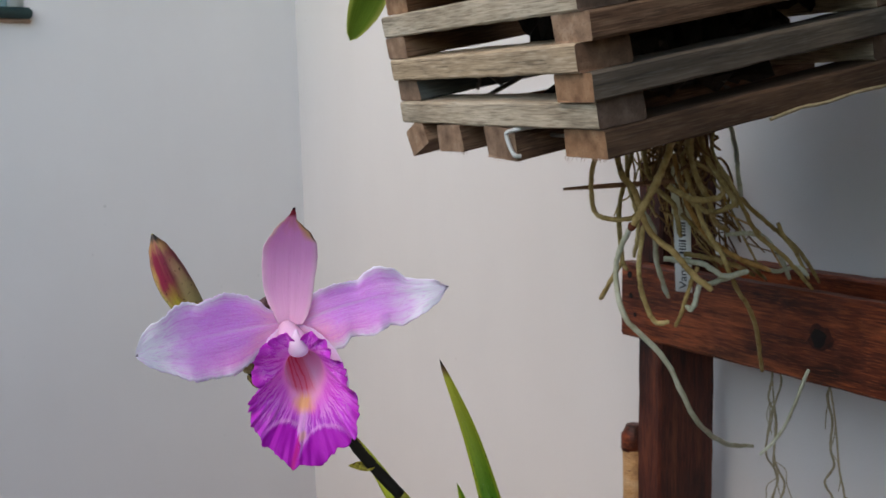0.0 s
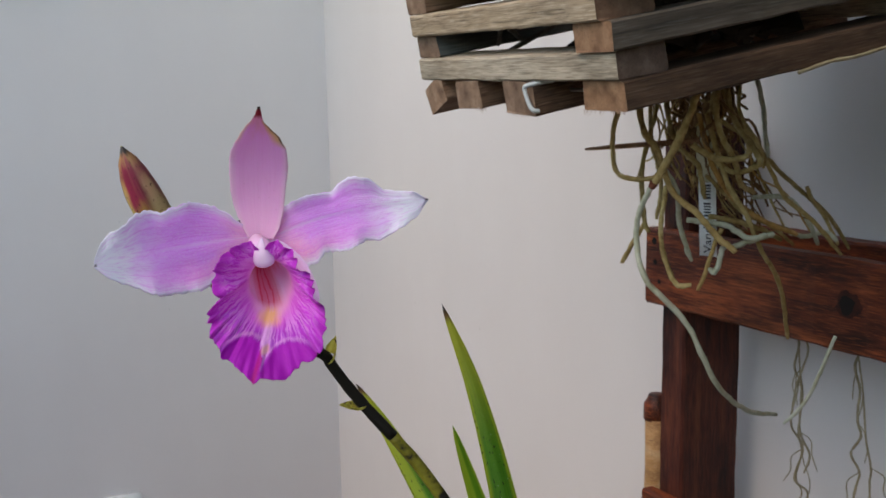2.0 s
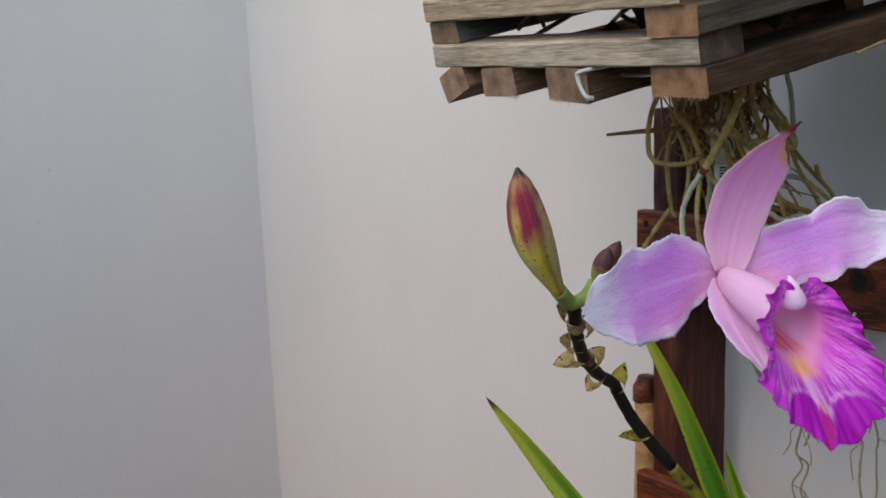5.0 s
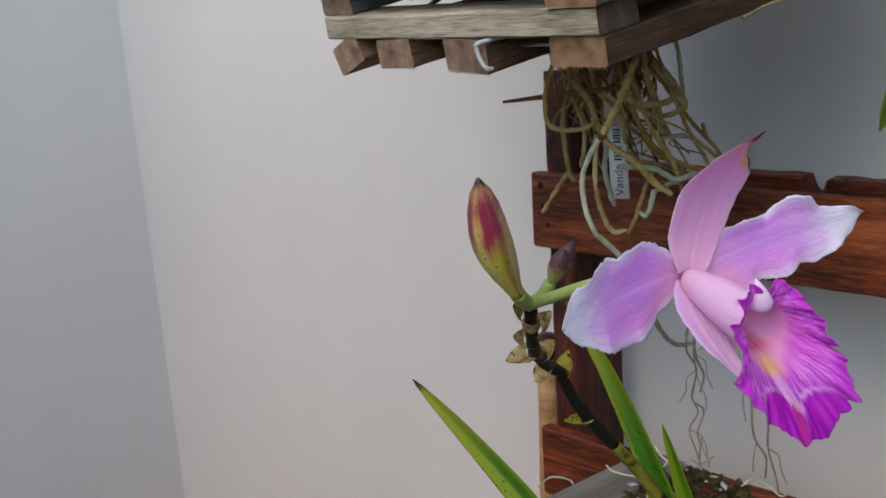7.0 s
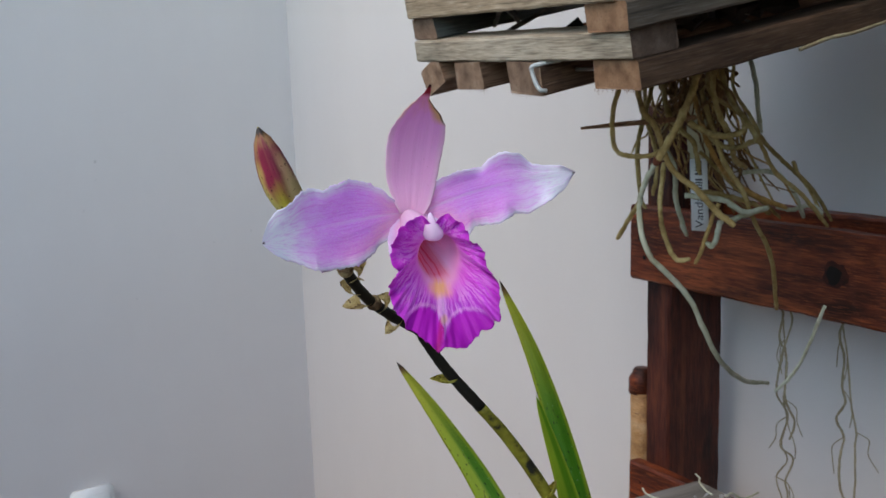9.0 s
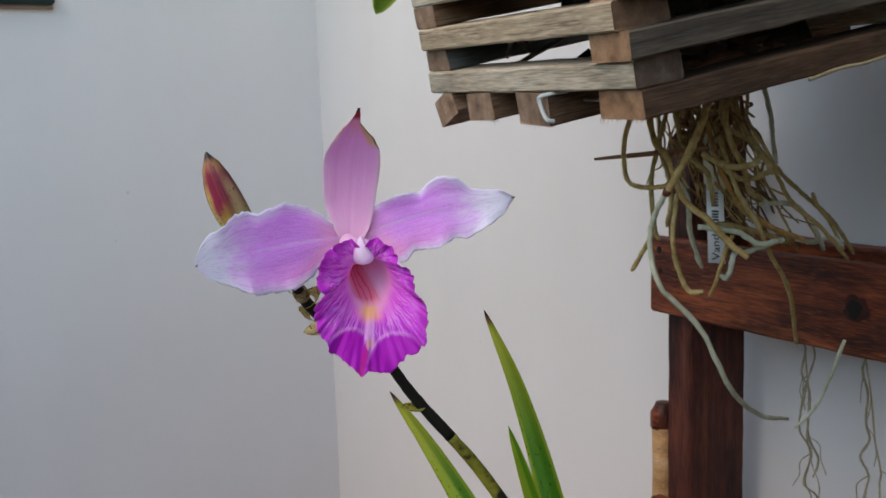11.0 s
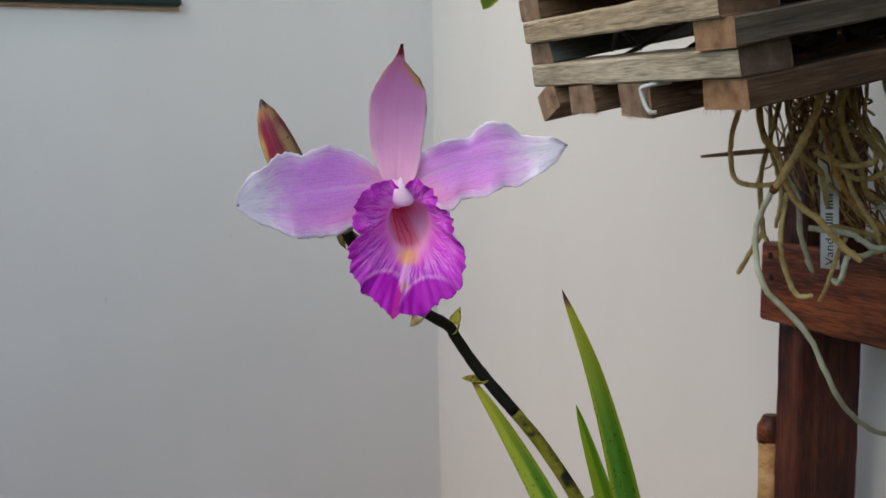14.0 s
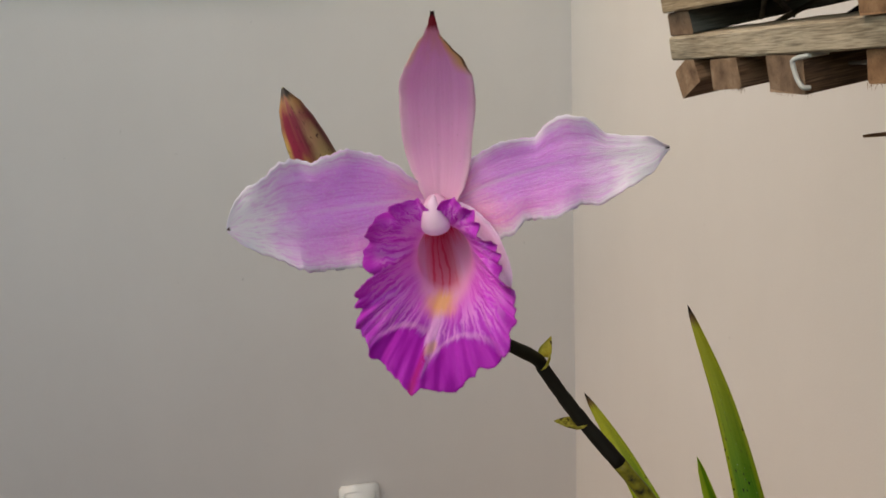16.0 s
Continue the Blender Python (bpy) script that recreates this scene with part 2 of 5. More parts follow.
def lip_material():
    """Magenta with pale branching veins on the side lobes, a striped throat, a yellow patch and two plain dark front lobes."""
    m, t, b = material("ruffled_magenta_lip")
    uv, ang, rad = uv_parts(t)
    flat = t.nodes.new("ShaderNodeUVMap")
    flat.uv_map = "plane"
    sep = t.nodes.new("ShaderNodeSeparateXYZ")
    t.links.new(flat.outputs[0], sep.inputs[0])
    px, pz = sep.outputs["X"], sep.outputs["Y"]                   # millimetres from the middle of the lip

    def reach(cx, cz, r):
        """Millimetres inside a circle."""
        dx, dz = maths(t, "SUBTRACT", px, cx), maths(t, "SUBTRACT", pz, cz)
        return maths(t, "SUBTRACT", r, maths(t, "SQRT", maths(t, "ADD", maths(t, "MULTIPLY", dx, dx), maths(t, "MULTIPLY", dz, dz))))

    warp = noise_tex(t, scaled(t, uv, (13, 6, 1)), 1.0, 3)
    fine = noise_tex(t, scaled(t, uv, (45, 16, 1)), 1.0, 2)
    a2 = maths(t, "MULTIPLY_ADD", maths(t, "SUBTRACT", warp, 0.5), 0.036, ang)
    a2 = maths(t, "MULTIPLY_ADD", maths(t, "SUBTRACT", fine, 0.5), 0.012, a2)

    def rays(count, stretch, detail):
        comb = t.nodes.new("ShaderNodeCombineXYZ")
        t.links.new(maths(t, "MULTIPLY", a2, count), comb.inputs["X"])
        t.links.new(maths(t, "MULTIPLY", rad, stretch), comb.inputs["Y"])
        return noise_tex(t, comb.outputs[0], 1.0, detail, 0.55)

    broad, thin = rays(104.0, 3.0, 2.0), rays(170.0, 4.0, 1.5)
    veins = mixed(t, ramp(t, rad, [(0.62, (0, 0, 0)), (0.82, (0.85, 0.85, 0.85))]), broad, thin)
    low = maths(t, "ABSOLUTE", maths(t, "SUBTRACT", ang, 0.5))
    near = maths(t, "MULTIPLY_ADD", ramp(t, low, [(0.06, (0, 0, 0)), (0.16, (0.075, 0.075, 0.075))]), 1.0, rad)
    body = ramp(t, near, [(0.0, (0.96, 0.62, 0.82)), (0.36, (0.97, 0.66, 0.84)), (0.47, (0.93, 0.44, 0.76)), (0.54, (0.84, 0.20, 0.80)),
                         (0.70, (0.84, 0.10, 0.86)), (0.90, (0.82, 0.085, 0.86)), (1.0, (0.72, 0.045, 0.74))])
    violet = maths(t, "MULTIPLY", ramp(t, low, [(0.07, (1, 1, 1)), (0.20, (0, 0, 0))]), ramp(t, rad, [(0.52, (0, 0, 0)), (0.62, (0.9, 0.9, 0.9))]))
    col = mixed(t, violet, body, (0.50, 0.075, 0.66))
    mask = ramp(t, near, [(0.47, (0, 0, 0)), (0.64, (1, 1, 1)), (0.84, (0.85, 0.85, 0.85)), (0.97, (0.15, 0.15, 0.15))])
    inside = maths(t, "MAXIMUM", reach(-4.8, -10.2, 4.7), maths(t, "MAXIMUM", reach(5.9, -12.9, 6.2), maths(t, "SUBTRACT", -11.2, pz)))
    front = ramp(t, maths(t, "MULTIPLY_ADD", maths(t, "MULTIPLY_ADD", maths(t, "SUBTRACT", thin, 0.5), 2.4, inside), 0.5, 0.5), [(0.38, (0, 0, 0)), (0.64, (1, 1, 1))])
    lip_line = ramp(t, maths(t, "ABSOLUTE", maths(t, "ADD", inside, 0.35)), [(0.10, (0.45, 0.45, 0.45)), (0.45, (0, 0, 0))])
    keep = maths(t, "MULTIPLY", mask, maths(t, "SUBTRACT", 1.0, front))
    col = mixed(t, maths(t, "MULTIPLY", ramp(t, veins, [(0.46, (0, 0, 0)), (0.57, (0.85, 0.85, 0.85))]), keep), col, (0.94, 0.42, 0.92))
    col = mixed(t, maths(t, "MULTIPLY", ramp(t, veins, [(0.38, (0.60, 0.60, 0.60)), (0.47, (0, 0, 0))]), keep), col, (0.62, 0.030, 0.58))
    col = mixed(t, maths(t, "MULTIPLY", lip_line, mask), col, (0.96, 0.60, 0.90))
    streak = maths(t, "MULTIPLY", ramp(t, low, [(0.008, (0.8, 0.8, 0.8)), (0.030, (0, 0, 0))]), ramp(t, rad, [(0.50, (1, 1, 1)), (0.74, (0.5, 0.5, 0.5)), (0.80, (0, 0, 0))]))
    col = mixed(t, streak, col, (0.95, 0.68, 0.93))
    shade = mixed(t, ramp(t, thin, [(0.35, (0, 0, 0)), (0.65, (0.5, 0.5, 0.5))]), (0.53, 0.009, 0.56), (0.62, 0.022, 0.66))
    col = mixed(t, maths(t, "MULTIPLY", front, 0.97), col, shade)
    tip = ramp(t, maths(t, "ABSOLUTE", maths(t, "MULTIPLY_ADD", pz, -0.27, maths(t, "SUBTRACT", px, 2.0))), [(0.25, (0.8, 0.8, 0.8)), (1.1, (0, 0, 0))])
    col = mixed(t, maths(t, "MULTIPLY", tip, front), col, (0.56, 0.012, 0.24))
    spot = ramp(t, maths(t, "MULTIPLY_ADD", reach(0.1, -8.1, 0.9), 0.5, 0.5), [(0.45, (0, 0, 0)), (0.75, (0.8, 0.8, 0.8))])
    col = mixed(t, spot, col, (0.80, 0.52, 0.40))
    blot = maths(t, "MULTIPLY_ADD", maths(t, "SUBTRACT", thin, 0.5), 0.10, rad)
    yellow = maths(t, "MULTIPLY", ramp(t, maths(t, "MULTIPLY_ADD", maths(t, "SUBTRACT", warp, 0.5), 0.08, low), [(0.025, (1, 1, 1)), (0.075, (0, 0, 0))]),
                   ramp(t, blot, [(0.37, (0, 0, 0)), (0.43, (1, 1, 1)), (0.49, (1, 1, 1)), (0.56, (0, 0, 0))]))
    col = mixed(t, maths(t, "MULTIPLY", yellow, 0.85), col, (0.96, 0.62, 0.20))
    stripe = maths(t, "SINE", maths(t, "MULTIPLY_ADD", warp, 6.0, maths(t, "MULTIPLY", a2, 6.2832 * 22)))
    deep = maths(t, "MULTIPLY", ramp(t, stripe, [(0.0, (0.62, 0.62, 0.62)), (1.0, (0.92, 0.92, 0.92))]),
                 maths(t, "MULTIPLY", ramp(t, low, [(0.06, (1, 1, 1)), (0.13, (0, 0, 0))]), ramp(t, rad, [(0.35, (1, 1, 1)), (0.43, (0, 0, 0))])))
    deep = maths(t, "MAXIMUM", deep, ramp(t, maths(t, "MULTIPLY_ADD", maths(t, "SUBTRACT", thin, 0.5), 0.25, rad), [(0.04, (0.95, 0.95, 0.95)), (0.17, (0, 0, 0))]))
    col = mixed(t, maths(t, "MULTIPLY", deep, 0.95), col, (0.78, 0.03, 0.10))
    t.links.new(col, b.inputs["Base Color"])
    b.inputs["Roughness"].default_value = 0.55
    b.inputs["Specular IOR Level"].default_value = 0.3
    bump(t, b, maths(t, "MULTIPLY", veins, keep), 0.45, 0.0008)
    thin_petal(t, b, col, 0.45)
    return m


def lip_back_material():
    """The outside of the lip: pale pink along the tube, magenta towards the rim."""
    m, t, b = material("lip_outside")
    uv, ang, rad = uv_parts(t)
    cloud = noise_tex(t, scaled(t, uv, (9, 5, 1)), 1.0, 3)
    pos = maths(t, "MULTIPLY_ADD", maths(t, "SUBTRACT", cloud, 0.5), 0.12, rad)
    col = ramp(t, pos, [(0.0, (0.96, 0.66, 0.88)), (0.44, (0.94, 0.60, 0.88)), (0.62, (0.80, 0.22, 0.72)), (0.9, (0.62, 0.06, 0.54))])
    lines = noise_tex(t, scaled(t, uv, (60, 2, 1)), 1.0, 3)
    col = mixed(t, ramp(t, lines, [(0.5, (0, 0, 0)), (0.72, (0.3, 0.3, 0.3))]), col, (0.84, 0.40, 0.80))
    t.links.new(col, b.inputs["Base Color"])
    b.inputs["Roughness"].default_value = 0.6
    bump(t, b, lines, 0.2, 0.0006)
    thin_petal(t, b, col, 0.3)
    return m


def bud_material():
    """Overlapping bud scales: green-gold below, crimson above, with beige panels and a dry black point."""
    m, t, b = material("bud_skin")
    uv, along, around = uv_parts(t)
    cloud = noise_tex(t, scaled(t, uv, (4, 9, 1)), 1.0, 4)
    off = maths(t, "SUBTRACT", cloud, 0.5)
    pos = maths(t, "MULTIPLY_ADD", off, 0.26, along)
    spin = maths(t, "MULTIPLY_ADD", off, 0.07, around)
    panels = ramp(t, spin, [(0.0, (0.26, 0.03, 0.06)), (0.07, (0.28, 0.035, 0.06)), (0.11, (0.66, 0.50, 0.12)), (0.15, (0.60, 0.30, 0.12)), (0.18, (0.36, 0.030, 0.075)),
                            (0.29, (0.27, 0.022, 0.055)), (0.325, (0.16, 0.025, 0.03)), (0.36, (0.50, 0.27, 0.15)), (0.42, (0.48, 0.28, 0.14)), (0.48, (0.22, 0.06, 0.05)), (0.6, (0.27, 0.03, 0.06))])
    gold = ramp(t, spin, [(0.0, (0.40, 0.36, 0.06)), (0.14, (0.68, 0.58, 0.16)), (0.24, (0.66, 0.54, 0.05)), (0.29, (0.34, 0.22, 0.03)), (0.34, (0.56, 0.44, 0.17)), (0.5, (0.36, 0.28, 0.08))])
    col = mixed(t, ramp(t, pos, [(0.42, (0, 0, 0)), (0.62, (1, 1, 1))]), gold, panels)
    col = mixed(t, ramp(t, pos, [(0.70, (0, 0, 0)), (0.82, (0.75, 0.75, 0.75)), (0.90, (0.5, 0.5, 0.5))]), col, (0.24, 0.02, 0.05))
    col = mixed(t, ramp(t, pos, [(0.86, (0, 0, 0)), (0.93, (0.6, 0.6, 0.6))]), col, (0.42, 0.24, 0.08))
    seam = ramp(t, maths(t, "ABSOLUTE", maths(t, "SUBTRACT", spin, 0.335)), [(0.006, (1, 1, 1)), (0.03, (0, 0, 0))])
    lines = noise_tex(t, scaled(t, uv, (2, 34, 1)), 1.0, 3)
    col = mixed(t, ramp(t, lines, [(0.48, (0, 0, 0)), (0.72, (0.18, 0.18, 0.18))]), col, (0.66, 0.40, 0.18))
    specks = noise_tex(t, scaled(t, uv, (30, 34, 1)), 1.0, 1)
    col = mixed(t, ramp(t, specks, [(0.66, (0, 0, 0)), (0.71, (0.85, 0.85, 0.85))]), col, (0.08, 0.02, 0.015))
    col = mixed(t, ramp(t, maths(t, "MULTIPLY_ADD", off, 0.10, along), [(0.93, (0, 0, 0)), (0.965, (1, 1, 1))]), col, (0.022, 0.014, 0.010))
    t.links.new(col, b.inputs["Base Color"])
    b.inputs["Roughness"].default_value = 0.5
    bump(t, b, mixed(t, 0.5, lines, seam), 0.3, 0.0006)
    return m


def small_bud_material():
    m, t, b = material("small_bud_skin")
    uv, along, around = uv_parts(t)
    cloud = noise_tex(t, scaled(t, uv, (5, 9, 1)), 1.0, 4)
    pos = maths(t, "MULTIPLY_ADD", maths(t, "SUBTRACT", cloud, 0.5), 0.4, along)
    col = ramp(t, pos, [(0.15, (0.30, 0.38, 0.08)), (0.40, (0.30, 0.24, 0.08)), (0.56, (0.13, 0.045, 0.05)), (1.0, (0.05, 0.02, 0.02))])
    t.links.new(col, b.inputs["Base Color"])
    b.inputs["Roughness"].default_value = 0.6
    bump(t, b, cloud, 0.3, 0.0005)
    return m


def leaf_material(name, base, light, edge, dry=True, half=0.0):
    m, t, b = material(name)
    uv, along, across = uv_parts(t)
    lines = noise_tex(t, scaled(t, uv, (3, 60, 1)), 1.0, 3)
    cloud = noise_tex(t, scaled(t, uv, (14, 4, 1)), 1.0, 3)
    col = ramp(t, lines, [(0.3, base), (0.7, light)])
    col = mixed(t, maths(t, "MULTIPLY", cloud, 0.35), col, light)
    if half:
        col = mixed(t, ramp(t, maths(t, "MULTIPLY_ADD", maths(t, "SUBTRACT", lines, 0.5), 0.25, across), [(0.42, (half, half, half)), (0.56, (0, 0, 0))]), col, edge)
    rim = maths(t, "ABSOLUTE", maths(t, "SUBTRACT", maths(t, "MULTIPLY", across, 2.0), 1.0))
    col = mixed(t, ramp(t, rim, [(0.62, (0, 0, 0)), (0.92, (0.85, 0.85, 0.85))]), col, edge)
    if dry:
        spots = noise_tex(t, scaled(t, uv, (90, 9, 1)), 1.0, 1)
        col = mixed(t, ramp(t, spots, [(0.655, (0, 0, 0)), (0.70, (1, 1, 1))]), col, (0.02, 0.018, 0.01))
        faded = maths(t, "ADD", along, maths(t, "MULTIPLY", maths(t, "SUBTRACT", lines, 0.5), 0.35))
        col = mixed(t, ramp(t, faded, [(0.62, (0, 0, 0)), (0.90, (0.75, 0.75, 0.75))]), col, (0.56, 0.54, 0.06))
        drops = noise_tex(t, scaled(t, uv, (170, 15, 1)), 1.0, 1)
        col = mixed(t, ramp(t, drops, [(0.735, (0, 0, 0)), (0.76, (0.7, 0.7, 0.7))]), col, (0.75, 0.80, 0.66))
        pos = maths(t, "ADD", along, maths(t, "MULTIPLY", maths(t, "SUBTRACT", cloud, 0.5), 0.06))
        col = mixed(t, ramp(t, pos, [(0.94, (0, 0, 0)), (0.965, (1, 1, 1))]), col, (0.20, 0.11, 0.04))
        col = mixed(t, ramp(t, along, [(0.965, (0, 0, 0)), (0.985, (1, 1, 1))]), col, (0.02, 0.015, 0.012))
    t.links.new(col, b.inputs["Base Color"])
    b.inputs["Roughness"].default_value = 0.45
    b.inputs["Specular IOR Level"].default_value = 0.3
    bump(t, b, lines, 0.3, 0.0006)
    thin_petal(t, b, col, 0.32)
    return m


def skin_material(name, stops, scale=60, rough=0.7, stretch=(1, 1, 1), relief=0.4, speck=None, vary=False):
    """A mottled natural surface."""
    m, t, b = material(name)
    v = coords(t, stretch, spread=5)
    n = noise_tex(t, v, scale, 5, 0.6)
    n2 = noise_tex(t, v, scale * 5, 3)
    col = ramp(t, mixed(t, 0.3, n, n2), stops)
    if vary:
        info = t.nodes.new("ShaderNodeObjectInfo")
        col = mixed(t, 1.0, col, ramp(t, info.outputs["Random"], [(0, (1.0, 0.78, 0.60)), (0.4, (1, 1, 1)), (0.75, (0.74, 0.74, 0.70)), (1, (1.1, 1.12, 1.15))]), "MULTIPLY")
    if speck:
        col = mixed(t, ramp(t, noise_tex(t, v, scale * 2.4, 2), [(0.60, (0, 0, 0)), (0.66, (1, 1, 1))]), col, speck)
    t.links.new(col, b.inputs["Base Color"])
    b.inputs["Roughness"].default_value = rough
    b.inputs["Specular IOR Level"].default_value = 0.25
    bump(t, b, mixed(t, 0.5, n, n2), relief, 0.001)
    return m


def plain_material(name, color, rough=0.5, metal=0.0, scale=40, vary=0.12):
    m, t, b = material(name)
    n = noise_tex(t, coords(t), scale, 4)
    col = ramp(t, n, [(0.3, tuple(c * (1 - vary) for c in color)), (0.7, tuple(min(1, c * (1 + vary)) for c in color))])
    t.links.new(col, b.inputs["Base Color"])
    b.inputs["Roughness"].default_value, b.inputs["Metallic"].default_value = rough, metal
    return m


PLASTER = wall_material()
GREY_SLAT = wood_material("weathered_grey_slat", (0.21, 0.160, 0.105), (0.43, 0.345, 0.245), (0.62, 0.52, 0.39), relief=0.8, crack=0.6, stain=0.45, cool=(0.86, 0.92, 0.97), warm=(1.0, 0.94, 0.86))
# cross slats: browner woods, with the shade of their sides put into the colour
SHADED_BROWN_SLAT = wood_material("shaded_weathered_brown_slat", (0.030, 0.022, 0.016), (0.082, 0.063, 0.048), (0.17, 0.135, 0.105), relief=0.8, crack=0.35, stain=0.5, cool=(0.84, 0.98, 1.08), warm=(1.12, 0.84, 0.66))
# the blue-grey here partly stands for sky light on the slat's side
SHADED_COOL_SLAT = wood_material("shaded_blue_grey_slat", (0.038, 0.039, 0.037), (0.092, 0.094, 0.088), (0.18, 0.182, 0.172), relief=0.8, crack=0.35, stain=0.3, cool=(0.90, 1.0, 1.06), warm=(1.15, 0.92, 0.76))
SHADED_WARM_SLAT = wood_material("shaded_warm_brown_slat", (0.045, 0.024, 0.014), (0.125, 0.070, 0.042), (0.22, 0.145, 0.095), relief=0.8, crack=0.6, stain=0.5, warm=(1.15, 0.86, 0.66))
DARK_SLAT = wood_material("dull_grey_slat", (0.09, 0.08, 0.07), (0.16, 0.145, 0.125), (0.24, 0.22, 0.195), relief=0.3, crack=0.3)
RED_WOOD = wood_material("red_brown_stained_wood", (0.030, 0.008, 0.004), (0.150, 0.032, 0.012), (0.42, 0.110, 0.036), rough=0.5, relief=1.0, crack=0.6, stain=0.9, warm=(1.1, 0.95, 0.8))
DARK_RED_WOOD = wood_material("dark_red_brown_wood", (0.020, 0.007, 0.006), (0.080, 0.020, 0.012), (0.20, 0.055, 0.026), rough=0.55, relief=1.0, crack=0.5, stain=0.9)
PALE_WOOD = wood_material("pale_split_wood", (0.20, 0.095, 0.04), (0.46, 0.25, 0.10), (0.62, 0.43, 0.25), rough=0.7)
# brown of the unseen light screens, chosen for a warm bounce
SCREEN_BROWN = wood_material("dark_brown_screen", (0.07, 0.040, 0.020), (0.16, 0.094, 0.052), (0.24, 0.15, 0.088))
STICK_WOOD = wood_material("thin_brown_stick", (0.12, 0.05, 0.025), (0.24, 0.12, 0.06), (0.32, 0.18, 0.10))
END_GRAIN = end_grain_material("sawn_end_grain", (0.14, 0.082, 0.048), (0.30, 0.190, 0.120), (0.43, 0.300, 0.205))
DULL_END = end_grain_material("grey_end_grain", (0.075, 0.045, 0.030), (0.15, 0.095, 0.066), (0.24, 0.165, 0.12))
PETAL = petal_material("lilac_petal", (1.0, 0.55, 0.82), (0.92, 0.43, 1.0), (0.95, 0.93, 1.0), (0.80, 0.20, 0.80), (1.0, 0.46, 0.72), 0.36)
SEPAL = sepal_material()
LATERAL = petal_material("pale_pink_sepal", (0.96, 0.62, 0.86), (0.92, 0.60, 0.90), (0.90, 0.74, 0.97), (0.85, 0.46, 0.80), (0.95, 0.60, 0.86))
LIP = lip_material()
LIP_BACK = lip_back_material()
BUD = bud_material()
SMALL_BUD = small_bud_material()
COLUMN_WHITE = plain_material("column_white", (0.80, 0.56, 0.74), 0.7)
GREEN_STALK = skin_material("green_stalk", [(0.3, (0.22, 0.30, 0.06)), (0.7, (0.42, 0.48, 0.16))], 90, 0.5)
CANE = skin_material("dark_mottled_cane", [(0.30, (0.007, 0.006, 0.005)), (0.64, (0.016, 0.013, 0.008)), (0.74, (0.12, 0.11, 0.02))], 45, 0.6, (1, 1, 0.35))
CANE_GREEN = skin_material("yellow_green_cane", [(0.44, (0.012, 0.010, 0.006)), (0.50, (0.16, 0.14, 0.015)), (0.70, (0.36, 0.35, 0.035))], 48, 0.5)
BRACT = skin_material("dry_bract", [(0.34, (0.09, 0.045, 0.02)), (0.46, (0.46, 0.34, 0.14)), (0.68, (0.74, 0.64, 0.34))], 330, 0.8, speck=(0.10, 0.055, 0.03))
FRESH_BRACT = skin_material("yellow_bract", [(0.36, (0.07, 0.04, 0.012)), (0.46, (0.50, 0.44, 0.07)), (0.72, (0.72, 0.70, 0.18))], 190, 0.7, speck=(0.03, 0.015, 0.010))
NODE_SKIN = skin_material("node_skin", [(0.32, (0.02, 0.012, 0.008)), (0.48, (0.16, 0.09, 0.045)), (0.66, (0.55, 0.44, 0.22))], 190, 0.75)
LEAF = leaf_material("narrow_green_leaf", (0.055, 0.20, 0.010), (0.125, 0.33, 0.018), (0.52, 0.60, 0.05))
TWO_TONE_LEAF = leaf_material("two_tone_leaf", (0.060, 0.21, 0.012), (0.125, 0.33, 0.020), (0.46, 0.56, 0.05), half=0.75)
YOUNG_LEAF = leaf_material("young_leaf", (0.10, 0.27, 0.012), (0.22, 0.41, 0.025), (0.54, 0.62, 0.06), dry=False, half=0.5)
STRAP = leaf_material("strap_leaf", (0.12, 0.22, 0.025), (0.26, 0.37, 0.05), (0.46, 0.50, 0.10), dry=False)
ROOT = skin_material("olive_aerial_root", [(0.3, (0.17, 0.105, 0.036)), (0.5, (0.42, 0.31, 0.12)), (0.72, (0.64, 0.52, 0.27))], 55, 0.75, vary=True)
FINE_ROOT = skin_material("brown_fine_root", [(0.3, (0.08, 0.038, 0.014)), (0.5, (0.20, 0.115, 0.048)), (0.72, (0.36, 0.24, 0.115))], 60, 0.8)
PALE_ROOT = skin_material("silvery_aerial_root", [(0.3, (0.30, 0.29, 0.18)), (0.5, (0.47, 0.48, 0.35)), (0.72, (0.64, 0.67, 0.56))], 45, 0.75)
DRY_ROOT = skin_material("dry_thin_root", [(0.3, (0.19, 0.15, 0.085)), (0.7, (0.46, 0.40, 0.26))], 80, 0.9)
INNER_ROOT = skin_material("grey_old_root", [(0.3, (0.06, 0.055, 0.05)), (0.7, (0.22, 0.20, 0.18))], 60, 0.9)
CHARCOAL = skin_material("dark_bark_chunk", [(0.3, (0.008, 0.007, 0.006)), (0.7, (0.035, 0.026, 0.02))], 70, 0.9, relief=0.8)
MOSS = skin_material("dark_moss", [(0.3, (0.012, 0.010, 0.004)), (0.55, (0.055, 0.046, 0.014)), (0.8, (0.14, 0.13, 0.045))], 120, 0.95, relief=0.9)
LICHEN = skin_material("pale_grey_husk", [(0.3, (0.24, 0.24, 0.22)), (0.7, (0.52, 0.53, 0.52))], 150, 0.85)
WIRE = plain_material("dull_wire", (0.45, 0.45, 0.43), 0.45, 0.8)
WHITE_WIRE = plain_material("white_coated_wire", (0.50, 0.53, 0.52), 0.4)
TAG_WHITE = plain_material("white_plastic_tag", (0.80, 0.81, 0.80), 0.35, vary=0.04)
TAG_CREAM = plain_material("translucent_tag_stem", (0.55, 0.54, 0.36), 0.4, vary=0.1)
INK = plain_material("black_print", (0.03, 0.03, 0.035), 0.6)
